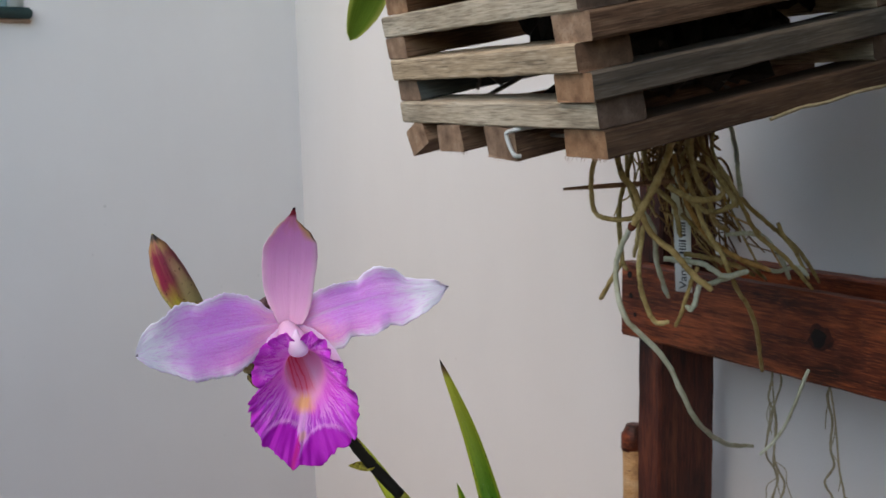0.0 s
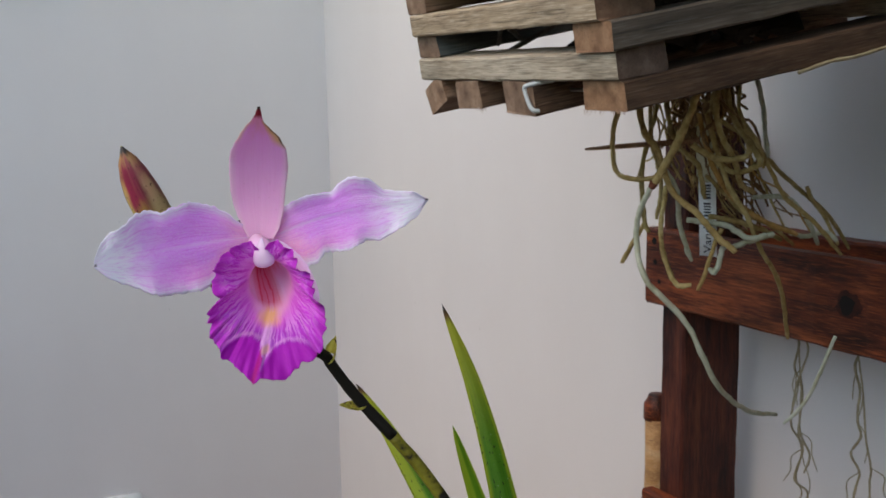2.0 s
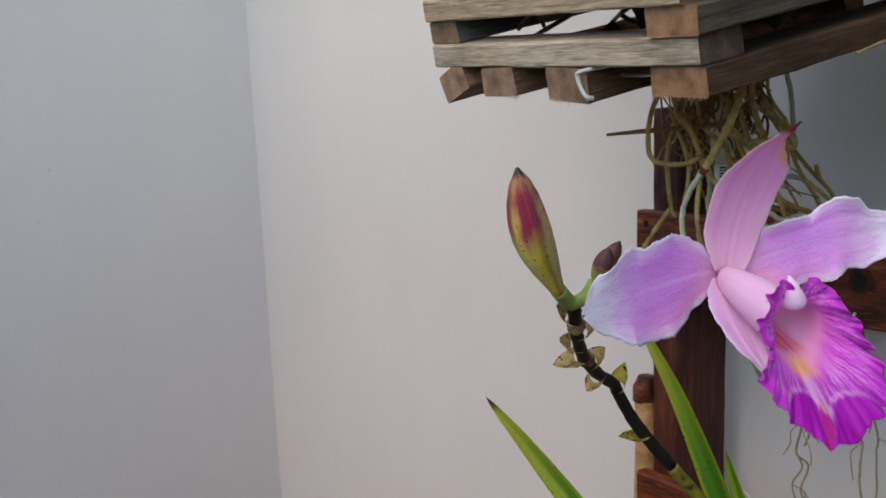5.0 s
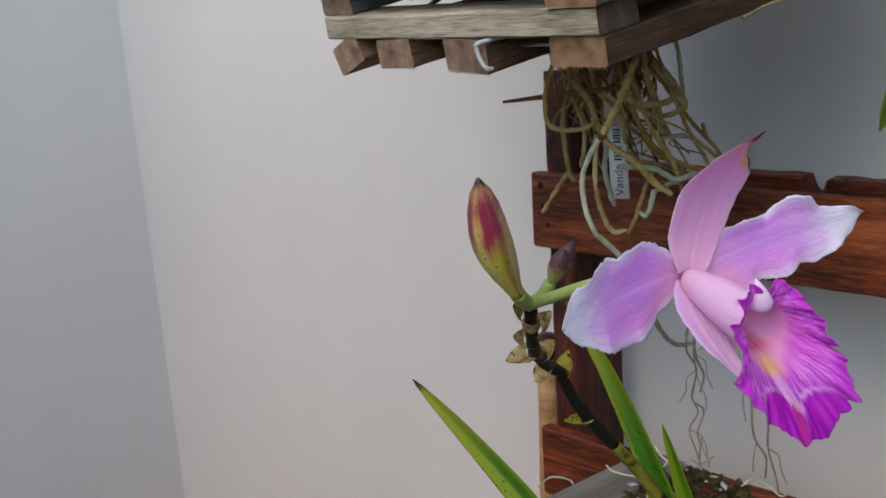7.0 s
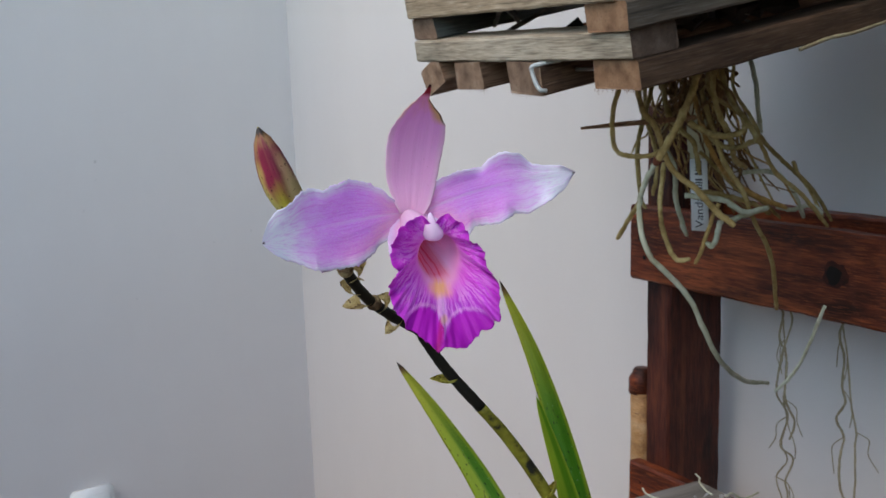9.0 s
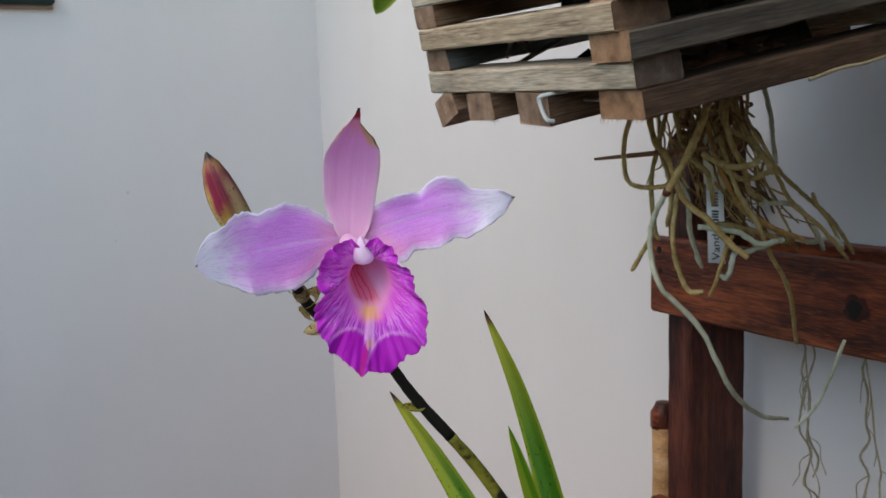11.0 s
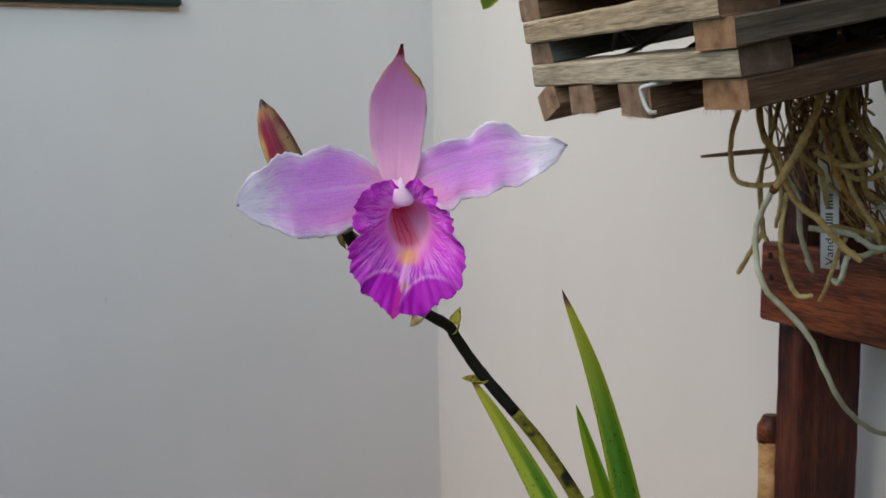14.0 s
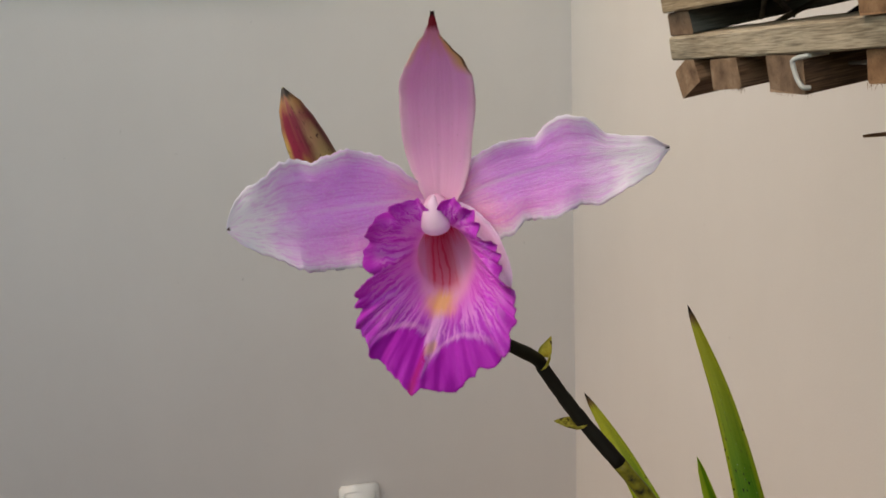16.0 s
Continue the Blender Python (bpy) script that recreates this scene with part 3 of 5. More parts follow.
HOLE = plain_material("dark_hole", (0.010, 0.006, 0.005), 0.95)
STAIN = skin_material("dark_knot_stain", [(0.3, (0.016, 0.006, 0.005)), (0.7, (0.075, 0.018, 0.009))], 90, 0.6)
SCAR = plain_material("red_brown_scar", (0.16, 0.04, 0.015), 0.8)
FRAME_GREEN = plain_material("dark_green_frame_paint", (0.012, 0.045, 0.045), 0.4)
SHADOW_STRIP = plain_material("brown_shadow_strip", (0.42, 0.30, 0.22), 0.7)
FROSTED, _tree, _shader = material("pale_frosted_pane")
_shader.inputs["Base Color"].default_value = (0.74, 0.90, 0.92, 1)
_shader.inputs["Roughness"].default_value = 0.2
thin_petal(_tree, _shader, _shader.inputs["Base Color"].default_value, 0.6)
WHITE_PLASTIC = plain_material("white_switch_plastic", (0.80, 0.82, 0.81), 0.35, vary=0.02)
CONCRETE = skin_material("dark_concrete", [(0.3, (0.13, 0.098, 0.072)), (0.7, (0.20, 0.155, 0.118))], 6, 0.9)

# surface of the two added walls that hide the low sky
SKY_BLOCK = skin_material("grey_brown_sky_block", [(0.3, (0.20, 0.175, 0.15)), (0.7, (0.30, 0.27, 0.235))], 8, 0.9)


# ---- mesh helpers ----
def mesh_of(name, bm, *mats, smooth=True):
    me = bpy.data.meshes.new(name)
    bm.normal_update()
    bm.to_mesh(me)
    bm.free()
    for m in mats:
        me.materials.append(m)
    if smooth is True:
        for p in me.polygons:
            p.use_smooth = True
    return me


def thicken(bm, thickness):
    """Gives a sheet its thickness; the narrow rim keeps flat shading."""
    first = set(bm.verts)
    bmesh.ops.solidify(bm, geom=list(bm.faces), thickness=thickness)
    made = []
    for f in bm.faces:
        own = sum(v in first for v in f.verts)
        f.smooth = own in (0, len(f.verts))
        if own == 0:
            made.append(f)
    return made


def part(name, bm, mats, parent, label="", m=None, smooth=True):
    mats = mats if isinstance(mats, tuple) else (mats,)
    ob = new(name, mesh_of(name, bm, *mats, smooth=smooth))
    ob.parent = parent
    if m is not None:
        ob.matrix_basis = m
    if label:
        ob["label"] = label
    return ob


def holder(name, m, label, category, group="", kind=""):
    ob = new(name)
    ob.empty_display_size = 0.05
    ob.matrix_world = m
    return tagged(ob, label, category, group, kind)


def box(bm, x0, x1, y0, y1, z0, z1, bevel=0.0):
    made = bmesh.ops.create_cube(bm, size=1, matrix=Matrix.LocRotScale(((x0 + x1) / 2, (y0 + y1) / 2, (z0 + z1) / 2), None, (x1 - x0, y1 - y0, z1 - z0)))
    if bevel:
        edges = {e for v in made["verts"] for e in v.link_edges}
        bmesh.ops.bevel(bm, geom=list(edges), offset=bevel, segments=2, affect="EDGES")


def smooth_path(points, steps):
    """Catmull-Rom through the points."""
    p = [Vector(q) for q in points]
    p = [2 * p[0] - p[1]] + p + [2 * p[-1] - p[-2]]
    out = []
    for i in range(1, len(p) - 2):
        for k in range(steps):
            t = k / steps
            a, b, c, d = p[i - 1:i + 3]
            out.append(0.5 * (2 * b + (c - a) * t + (2 * a - 5 * b + 4 * c - d) * t * t + (3 * b - a - 3 * c + d) * t ** 3))
    return out + [p[-2]]


def tube(bm, points, radius, sides=8, taper=None, wobble=0.0, rng=None):
    """A round tube along the points; taper(t) scales the radius."""
    n = len(points)
    rings = []
    ref = Vector((0.31, 0.52, 0.79))
    for i, p in enumerate(points):
        t = i / (n - 1)
        ax = (points[min(i + 1, n - 1)] - points[max(i - 1, 0)]).normalized()
        u = ax.cross(ref).normalized()
        w = ax.cross(u)
        r = radius * (taper(t) if taper else 1.0)
        if rng:
            r *= 1 + wobble * (rng.random() - 0.5)
        rings.append([bm.verts.new(p + (u * math.cos(a) + w * math.sin(a)) * r) for a in (2 * math.pi * k / sides for k in range(sides))])
    for a, b in zip(rings, rings[1:]):
        for k in range(sides):
            bm.faces.new((a[k], a[(k + 1) % sides], b[(k + 1) % sides], b[k]))
    bm.faces.new(rings[0][::-1])
    bm.faces.new(rings[-1])


def slat_mesh(name, length, width, height, side, end, seed, bevel=0.0016, worn=0.0009):
    """A sawn slat along x from 0 to length, centred on y, from z 0 up: uneven long edges and rough ends."""
    rng = random.Random(seed)
    bm = bmesh.new()
    n = max(6, int(length / 0.02))
    w, h, b = width / 2, height, bevel
    section = [(-w, b), (-w + b, 0), (w - b, 0), (w, b), (w, h - b), (w - b, h), (-w + b, h), (-w, h - b)]
    rings = []
    for i in range(n + 1):
        x = length * i / n
        bow = 0.0016 * math.sin(3.1 * i / n + seed)
        if i in (0, n):
            rings.append([bm.verts.new((x + rng.uniform(-1, 1) * 0.0009, y * 0.985 + bow, z)) for y, z in section])
        else:
            rings.append([bm.verts.new((x, y + bow + rng.uniform(-1, 1) * worn * 0.6, z + rng.uniform(-1, 1) * worn * 0.5)) for y, z in section])
    for a, c in zip(rings, rings[1:]):
        for k in range(8):
            f = bm.faces.new((a[k], c[k], c[(k + 1) % 8], a[(k + 1) % 8]))
            f.material_index = 0
    for ring, flip in ((rings[0], False), (rings[-1], True)):
        f = bm.faces.new(ring[::-1] if flip else ring)
        f.material_index = 1
    bmesh.ops.recalc_face_normals(bm, faces=bm.faces)
    return mesh_of(name, bm, side, end, smooth=False)


def child(name, me, parent, m, label=""):
    ob = new(name, me)
    ob.parent = parent
    ob.matrix_basis = m
    if label:
        ob["label"] = label
    return ob


# ---- setting: ground, the two plastered walls, and unseen screens added to block light ----
bm = bmesh.new()
box(bm, -30, 30, -30, 30, -0.2, 0.0)
ground = tagged(new("ground", mesh_of("ground", bm, CONCRETE, smooth=False)), "plain dark grey-brown concrete yard floor below the plants", "floor", kind="structure")

bm = bmesh.new()
box(bm, 0.0, 5.0, 0.0, 0.18, 0.0, 2.9)
wall_pallet = new("wall_east", mesh_of("wall_east", bm, PLASTER, smooth=False))
wall_pallet.matrix_world = WALLS
tagged(wall_pallet, "plain off-white plastered wall behind the pallet", "wall", kind="structure")

# slab added out of view to shade the basket and the wall behind it
bm = bmesh.new()
box(bm, 1.3, 5.0, -0.76, 0.0, 2.02, 2.10)
screen_over_pallet = new("roof_eave", mesh_of("roof_eave", bm, SCREEN_BROWN, smooth=False))
screen_over_pallet.matrix_world = WALLS
tagged(screen_over_pallet, "unseen dark brown slab added above the pallet wall to shade it", "roof", kind="structure")

# second unseen slab, keeps direct sun off the window wall
bm = bmesh.new()
box(bm, 0.0, 0.26, -5.0, 0.0, 2.42, 2.50)
screen_over_window = new("roof_eave", mesh_of("roof_eave", bm, SCREEN_BROWN, smooth=False))
screen_over_window.matrix_world = WALLS
tagged(screen_over_window, "unseen dark brown slab added above the window wall to block the sun", "roof", kind="structure")

# upright screen added out of view, cuts sky light on the basket's right side
bm = bmesh.new()
box(bm, 2.30, 2.36, -0.755, -0.002, 0.0, 2.019)
side_screen = new("wall_south", mesh_of("wall_south", bm, SCREEN_BROWN, smooth=False))
side_screen.matrix_world = WALLS
tagged(side_screen, "unseen dark brown screen added to keep sky light off the pallet", "wall", kind="structure")

# wall added behind the camera's walk, unseen, to cut light from the low sky
bm = bmesh.new()
box(bm, 0.001, 4.199, -3.15, -3.0, 0.0, 1.7)
yard_sky_block = new("wall_west", mesh_of("wall_west", bm, SKY_BLOCK, smooth=False))
yard_sky_block.matrix_world = WALLS
tagged(yard_sky_block, "unseen plain wall added behind the walk to cut low sky light", "wall", kind="structure")
# lower unseen wall, added for the same purpose on the next side
bm = bmesh.new()
box(bm, 4.20, 4.35, -3.15, -0.93, 0.0, 1.25)
far_sky_block = new("wall_rear", mesh_of("wall_rear", bm, SKY_BLOCK, smooth=False))
far_sky_block.matrix_world = WALLS
tagged(far_sky_block, "unseen plain wall added to close the yard and cut low sky light", "wall", kind="structure")

WIN_D0, WIN_D1, WIN_Z0, WIN_Z1 = 0.585, 1.75, 1.532, 2.35
bm = bmesh.new()
box(bm, -0.18, 0.0, -5.0, -WIN_D1, 0.0, 2.9)
box(bm, -0.18, 0.0, -WIN_D0, 0.18, 0.0, 2.9)
box(bm, -0.18, 0.0, -WIN_D1, -WIN_D0, 0.0, WIN_Z0 - 0.02)
box(bm, -0.18, 0.0, -WIN_D1, -WIN_D0, WIN_Z1, 2.9)
wall_window = new("wall_north", mesh_of("wall_north", bm, PLASTER, smooth=False))
wall_window.matrix_world = WALLS
tagged(wall_window, "plain off-white plastered wall with a window", "wall", kind="structure")

window = holder("window_1", WALLS @ pose(0, -WIN_D0, WIN_Z0), "window with pale frosted pane and dark green lower frame", "window", kind="structure")
W = WIN_D1 - WIN_D0
bm = bmesh.new()
box(bm, -0.06, 0.022, -W - 0.01, 0.012, -0.021, 0.0, 0.004)
part("window_frame", bm, FRAME_GREEN, window, "dark green painted lower frame")
# the shadow line under the frame, built as a brown strip
bm = bmesh.new()
box(bm, -0.05, 0.010, -W - 0.01, 0.010, -0.030, -0.0215, 0.002)
part("frame_shadow", bm, SHADOW_STRIP, window, "thin brown strip in place of the shadow under the frame")
bm = bmesh.new()
box(bm, -0.04, 0.004, -0.03, 0.0, 0.001, WIN_Z1 - WIN_Z0, 0.002)
part("window_frame", bm, WHITE_PLASTIC, window, "white upright frame")
bm = bmesh.new()
box(bm, -0.012, -0.004, -W, -0.031, 0.001, WIN_Z1 - WIN_Z0)
part("pane", bm, FROSTED, window, "pale bluish frosted pane")

outlet = holder("electrical_box", WALLS @ pose(0, -0.53, 0.372), "small white plastic electrical box on the wall", "electrical box")
bm = bmesh.new()
box(bm, -0.001, 0.020, -0.045, 0.045, -0.06, 0.052, 0.005)
part("body", bm, WHITE_PLASTIC, outlet)
bm = bmesh.new()
box(bm, 0.020, 0.026, -0.036, 0.036, -0.05, 0.042, 0.003)
part("cover", bm, WHITE_PLASTIC, outlet)


# ---- pallet on the wall ----
def board(name, parent, s0, s1, d0, d1, z0, z1, mat, label="", seed=1, worn=0.0012, bevel=0.003):
    me = slat_mesh(name, s1 - s0, d1 - d0, z1 - z0, mat, mat, seed, bevel, worn)
    return child(name, me, parent, pose(s0, -(d0 + d1) / 2, z0), label)


pallet = holder("wooden_pallet", WALLS, "red-brown stained wooden pallet fixed upright to the wall", "pallet")
board("deck_board", pallet, 1.266, 2.30, 0.130, 0.149, 1.031, 1.121, RED_WOOD, "red-brown front board with a dark knot", 3)
board("deck_board", pallet, 1.266, 2.30, 0.130, 0.149, 0.706, 0.798, RED_WOOD, "", 5)
board("deck_board", pallet, 1.266, 2.30, 0.130, 0.149, 0.35, 0.44, RED_WOOD, "", 6)


def stringer(s0, s1, z0, z1, seed):
    me = slat_mesh("stringer", z1 - z0, s1 - s0, 0.093, DARK_RED_WOOD, DARK_RED_WOOD, seed, 0.003, 0.001)
    return child("stringer", me, pallet, Matrix.Translation(((s0 + s1) / 2, -0.129, z0)) @ Matrix(((0, 1, 0, 0), (0, 0, 1, 0), (1, 0, 0, 0), (0, 0, 0, 1))))


stringer(1.271, 1.310, 0.02, 1.238, 11)
stringer(2.24, 2.28, 0.02, 1.238, 12)
board("back_board", pallet, 1.275, 1.546, 0.004, 0.034, 1.03, 1.117, RED_WOOD, "", 7, 0.002)
board("back_board", pallet, 1.573, 2.30, 0.004, 0.034, 1.03, 1.115, RED_WOOD, "", 8, 0.002)

bm = bmesh.new()
NOTCH = [(1.546 + 0.027 * k / 12, 1.114 - 0.018 * math.sin(math.pi * k / 12) ** 0.6) for k in range(13)]
for (s0, z0), (s1, z1) in zip(NOTCH, NOTCH[1:]):
    q = [bm.verts.new((a, d, z)) for d in (-0.034, -0.004) for a, z in ((s0, 1.031), (s1, 1.031), (s1, z1), (s0, z0))]
    for quad in ((0, 1, 2, 3), (7, 6, 5, 4), (3, 2, 6, 7), (0, 4, 5, 1)):
        bm.faces.new([q[v] for v in quad])
bmesh.ops.remove_doubles(bm, verts=bm.verts, dist=0.00001)
part("back_board", bm, RED_WOOD, pallet, "board worn down in a round notch", smooth=False)


def disc_on_board(name, s, z, r, mat, flat=1.0, back=0.0):
    bm = bmesh.new()
    rng = random.Random(int(s * 1000))
    ring = [bm.verts.new((s + r * math.cos(a) * (1 + 0.45 * rng.random()), -0.1497 + back, z + flat * r * math.sin(a) * (1 + 0.45 * rng.random()))) for a in (2 * math.pi * k / 14 for k in range(14))]
    mid = bm.verts.new((s, -0.1503 + back, z))
    for k in range(14):
        bm.faces.new((ring[k], ring[(k + 1) % 14], mid))
    return part(name, bm, mat, pallet, smooth=False)


disc_on_board("knot_stain", 1.547, 1.078, 0.0115, STAIN, 0.9, -0.0006)
disc_on_board("knot", 1.546, 1.0775, 0.0070, HOLE, 1.1, -0.0012)
disc_on_board("nail_hole", 1.281, 1.107, 0.0035, HOLE)
disc_on_board("nail_hole", 1.283, 1.082, 0.0028, HOLE)
disc_on_board("nail_hole", 1.290, 1.060, 0.0022, HOLE)
disc_on_board("nail_hole", 1.284, 0.775, 0.003, HOLE)

# green sprig growing on the back board
rng = random.Random(91)
bm = bmesh.new()
for k in range(5):
    base = Vector((1.588 + rng.uniform(-0.006, 0.006), -0.026 + rng.uniform(-0.006, 0.004), 1.1135))
    lean = Vector((rng.uniform(-0.020, 0.010), rng.uniform(-0.010, 0.002), rng.uniform(0.002, 0.007)))
    wide = lean.cross(Vector((0, 0, 1))).normalized() * rng.uniform(0.0022, 0.0036)
    v = [bm.verts.new(base), bm.verts.new(base + lean * 0.5 + wide), bm.verts.new(base + lean), bm.verts.new(base + lean * 0.5 - wide), bm.verts.new(base + lean * 0.5 + Vector((0, 0, 0.0008)))]
    for tri in ((0, 1, 4), (1, 2, 4), (2, 3, 4), (3, 0, 4)):
        bm.faces.new([v[q] for q in tri])
sprig = new("moss_tuft", mesh_of("moss_tuft", bm, GREEN_STALK, smooth=False))
sprig.matrix_world = WALLS
tagged(sprig, "small tuft of green leaves on the pallet board", "moss", kind="stuff")

stake = holder("wooden_stake", WALLS @ pose(1.244, -0.108, 0.0), "pale split wooden stake with a dark rotted top", "stake")
rng = random.Random(4)
bm = bmesh.new()
tube(bm, [Vector((0.002 * math.sin(i), 0.001 * math.cos(2 * i), 0.875 * i / 14)) for i in range(15)], 0.0155, 10, None, 0.12, rng)
part("shaft", bm, PALE_WOOD, stake)
bm = bmesh.new()
tube(bm, [Vector((0, 0, 0.873 + 0.032 * i / 5)) for i in range(6)], 0.0157, 10, lambda t: 1 - 0.35 * max(0, t - 0.6) / 0.4, 0.14, rng)
part("rotted_top", bm, RED_WOOD, stake, "dark rotted end of the stake")


# ---- slatted basket of the strap-leaved orchid ----
FDIR = Vector((0.4433, -0.8964, 0))
BDIR = Vector((0.8964, 0.4433, 0))


def slat_basket(name, origin, layers, label, feet, seed, lean=0.0, pitch=0.0, side=0.311, wood=None):
    """Log-cabin basket. Local x runs along the front slats to the near corner at 0, local y from the front face to the wall."""
    m = Matrix(((FDIR.x, BDIR.x, 0, origin[0]), (FDIR.y, BDIR.y, 0, origin[1]), (0, 0, 1, origin[2]), (0, 0, 0, 1))) @ pose(0, 0, 0, lean, pitch, 0)
    wood_given = wood is not None
    wood, cross = wood or GREY_SLAT, wood or SHADED_BROWN_SLAT
    basket = holder(name, m, label, "hanging basket")
    rng = random.Random(seed)
    h, w = 0.0199, 0.044
    for k, (a0, a1, roll, deep) in enumerate(feet):
        me = slat_mesh("slat", side + 0.006, a1 - a0, deep, SHADED_WARM_SLAT if k and not wood_given else cross, END_GRAIN, seed + k)
        child("slat", me, basket, Matrix.Translation(((a0 + a1) / 2, 0.001 + 0.006 * (k == 0), -deep)) @ pose(0, 0, 0, roll, 0, 90) @ pose(0, 0, 0))
    for i in range(layers):
        z = i * h + 0.0003
        if i % 2 == 0:
            for y in (w / 2, side - w / 2):
                x0 = -side - rng.uniform(-0.003, 0.006)
                x1 = rng.uniform(-0.002, 0.003)
                me = slat_mesh("slat", x1 - x0, w * rng.uniform(0.92, 1.05), h * 0.985, wood, DULL_END, seed + 20 + i * 2 + int(y * 10))
                child("slat", me, basket, Matrix.Translation((x0, y + rng.uniform(-0.002, 0.002), z)) @ pose(0, 0, 0, 0, 0, rng.uniform(-0.5, 0.5)))
        else:
            for x in (-w / 2 + 0.010, -side + w / 2 - 0.008):
                y0 = 0.004 + rng.uniform(-0.004, 0.004)
                me = slat_mesh("slat", side + 0.004, w * rng.uniform(0.95, 1.08), h * 0.985, cross if wood_given else SHADED_COOL_SLAT if i == 1 else SHADED_WARM_SLAT if i in (3, 5) else cross, END_GRAIN, seed + 60 + i * 2 + int(-x * 10))
                child("slat", me, basket, Matrix.Translation((x + rng.uniform(-0.002, 0.002), y0, z)) @ pose(0, 0, 0, 0, 0, 90 + rng.uniform(-0.6, 0.6)))
    return basket


basket = slat_basket("slatted_basket", (0.101, 0.675, 1.2855), 9, "weathered grey wooden slatted orchid basket hanging before the pallet",
                     ((-0.046, 0.006, 0, 0.0203), (-0.155, -0.106, 2, 0.0255), (-0.243, -0.196, -2, 0.0235), (-0.305, -0.262, -22, 0.025)), 40, 10.2, 1.4)
bm = bmesh.new()
rng = random.Random(77)
for a0, a1, deep, count in ((-0.155, -0.106, 0.0255, 70), (-0.243, -0.196, 0.0235, 60), (-0.046, 0.006, 0.0203, 34)):
    for k in range(count):
        x, y = rng.uniform(a0 + 0.002, a1 - 0.002), rng.uniform(0.0035, 0.0085)
        w, l = rng.uniform(0.0002, 0.0006), rng.uniform(0.0012, 0.0050) * rng.random() ** 0.5
        p = [bm.verts.new((x - w, y, -deep + 0.001)), bm.verts.new((x + w, y, -deep + 0.001)), bm.verts.new((x, y + w, -deep + 0.001)),
             bm.verts.new((x + rng.uniform(-0.0015, 0.0015), y - rng.uniform(-0.001, 0.003), -deep - l))]
        for tri in ((0, 1, 3), (1, 2, 3), (2, 0, 3)):
            bm.faces.new([p[q] for q in tri])
tagged(part("splinter_fringe", bm, END_GRAIN, basket, "fine torn wood splinters along the sawn ends", smooth=False), kind="stuff")
# wires through the bottom slats and up to the hook
bm = bmesh.new()
tube(bm, smooth_path([(-0.31, 0.035, -0.010), (-0.245, 0.033, -0.013), (-0.16, 0.034, -0.009), (-0.10, 0.033, -0.012), (-0.02, 0.034, -0.010)], 5), 0.0014, 6)
part("wire", bm, WIRE, basket, "thin dull wire threaded through the bottom slats")
bm = bmesh.new()
tube(bm, smooth_path([(0.0075, 0.150, -0.0215), (0.0080, 0.180, -0.0190), (0.0082, 0.205, -0.0200), (0.0080, 0.240, -0.0185), (0.0082, 0.275, -0.0195), (0.0075, 0.315, -0.0180)], 6), 0.0014, 7, None, 0.3, random.Random(5))
part("creeping_root", bm, DRY_ROOT, basket, "thin pale root creeping along the lowest slat")
bm = bmesh.new()
tube(bm, smooth_path([(-0.100, 0.016, -0.0016), (-0.104, 0.004, -0.0014), (-0.1095, -0.0030, -0.0025), (-0.1105, -0.0035, -0.0060), (-0.1075, -0.0035, -0.0150), (-0.1040, -0.0025, -0.0205), (-0.1030, 0.002, -0.0220)], 5), 0.0017, 8)
part("staple", bm, WHITE_WIRE, basket, "white coated wire staple")
for x, y in ((-0.03, 0.03), (-0.03, 0.28), (-0.28, 0.03), (-0.28, 0.28)):
    bm = bmesh.new()
    tube(bm, [Vector((x, y, 0.10)), Vector((x * 0.9 - 0.0155, y * 0.9 + 0.0155, 0.30)), Vector((-0.155, 0.155, 0.62))], 0.0012, 6)
    part("hanger_wire", bm, WIRE, basket)
bm = bmesh.new()
tube(bm, smooth_path([(-0.155, 0.155, 0.615), (-0.160, 0.150, 0.64), (-0.150, 0.165, 0.655), (-0.14, 0.36, 0.66), (-0.14, 0.56, 0.62)], 5), 0.004, 8)
part("wall_hook", bm, WIRE, basket)

# bark chunks in the basket, piled up dark to block light through the gaps
bm = bmesh.new()
rng = random.Random(8)
for k in range(230):
    c = Vector((rng.uniform(-0.18, -0.045), rng.uniform(0.07, 0.27), rng.uniform(0.006, 0.15)))
    made = bmesh.ops.create_icosphere(bm, subdivisions=1, radius=rng.uniform(0.010, 0.020), matrix=Matrix.Translation(c))
    for v in made["verts"]:
        v.co += Vector((rng.uniform(-1, 1), rng.uniform(-1, 1), rng.uniform(-1, 1))) * 0.004
chunks = new("bark_chunks", mesh_of("bark_chunks", bm, CHARCOAL, smooth=False))
chunks.matrix_world = basket.matrix_world.copy()
tagged(chunks, "dark bark and charcoal chunks in the slatted basket", "bark", kind="stuff")

# ---- strap-leaved orchid growing in the basket ----
vanda = holder("strap_leaf_orchid", WALLS, "strap-leaved orchid with olive roots hanging from its basket", "orchid")


def root(points, r, mat=ROOT, sides=8, seed=1, label=""):
    r *= 0.70
    rng = random.Random(seed)
    pts = smooth_path([(s, -d, z) for s, d, z in points], 7)
    pts = [p + Vector((rng.uniform(-1, 1), rng.uniform(-1, 1), rng.uniform(-1, 1))) * r * 0.20 for p in pts]
    bm = bmesh.new()
    tube(bm, pts, r, sides, lambda t: 1.0 if t < 0.93 else 1 - 3.5 * (t - 0.93), 0.22, rng)
    return part("root", bm, mat, vanda, label)


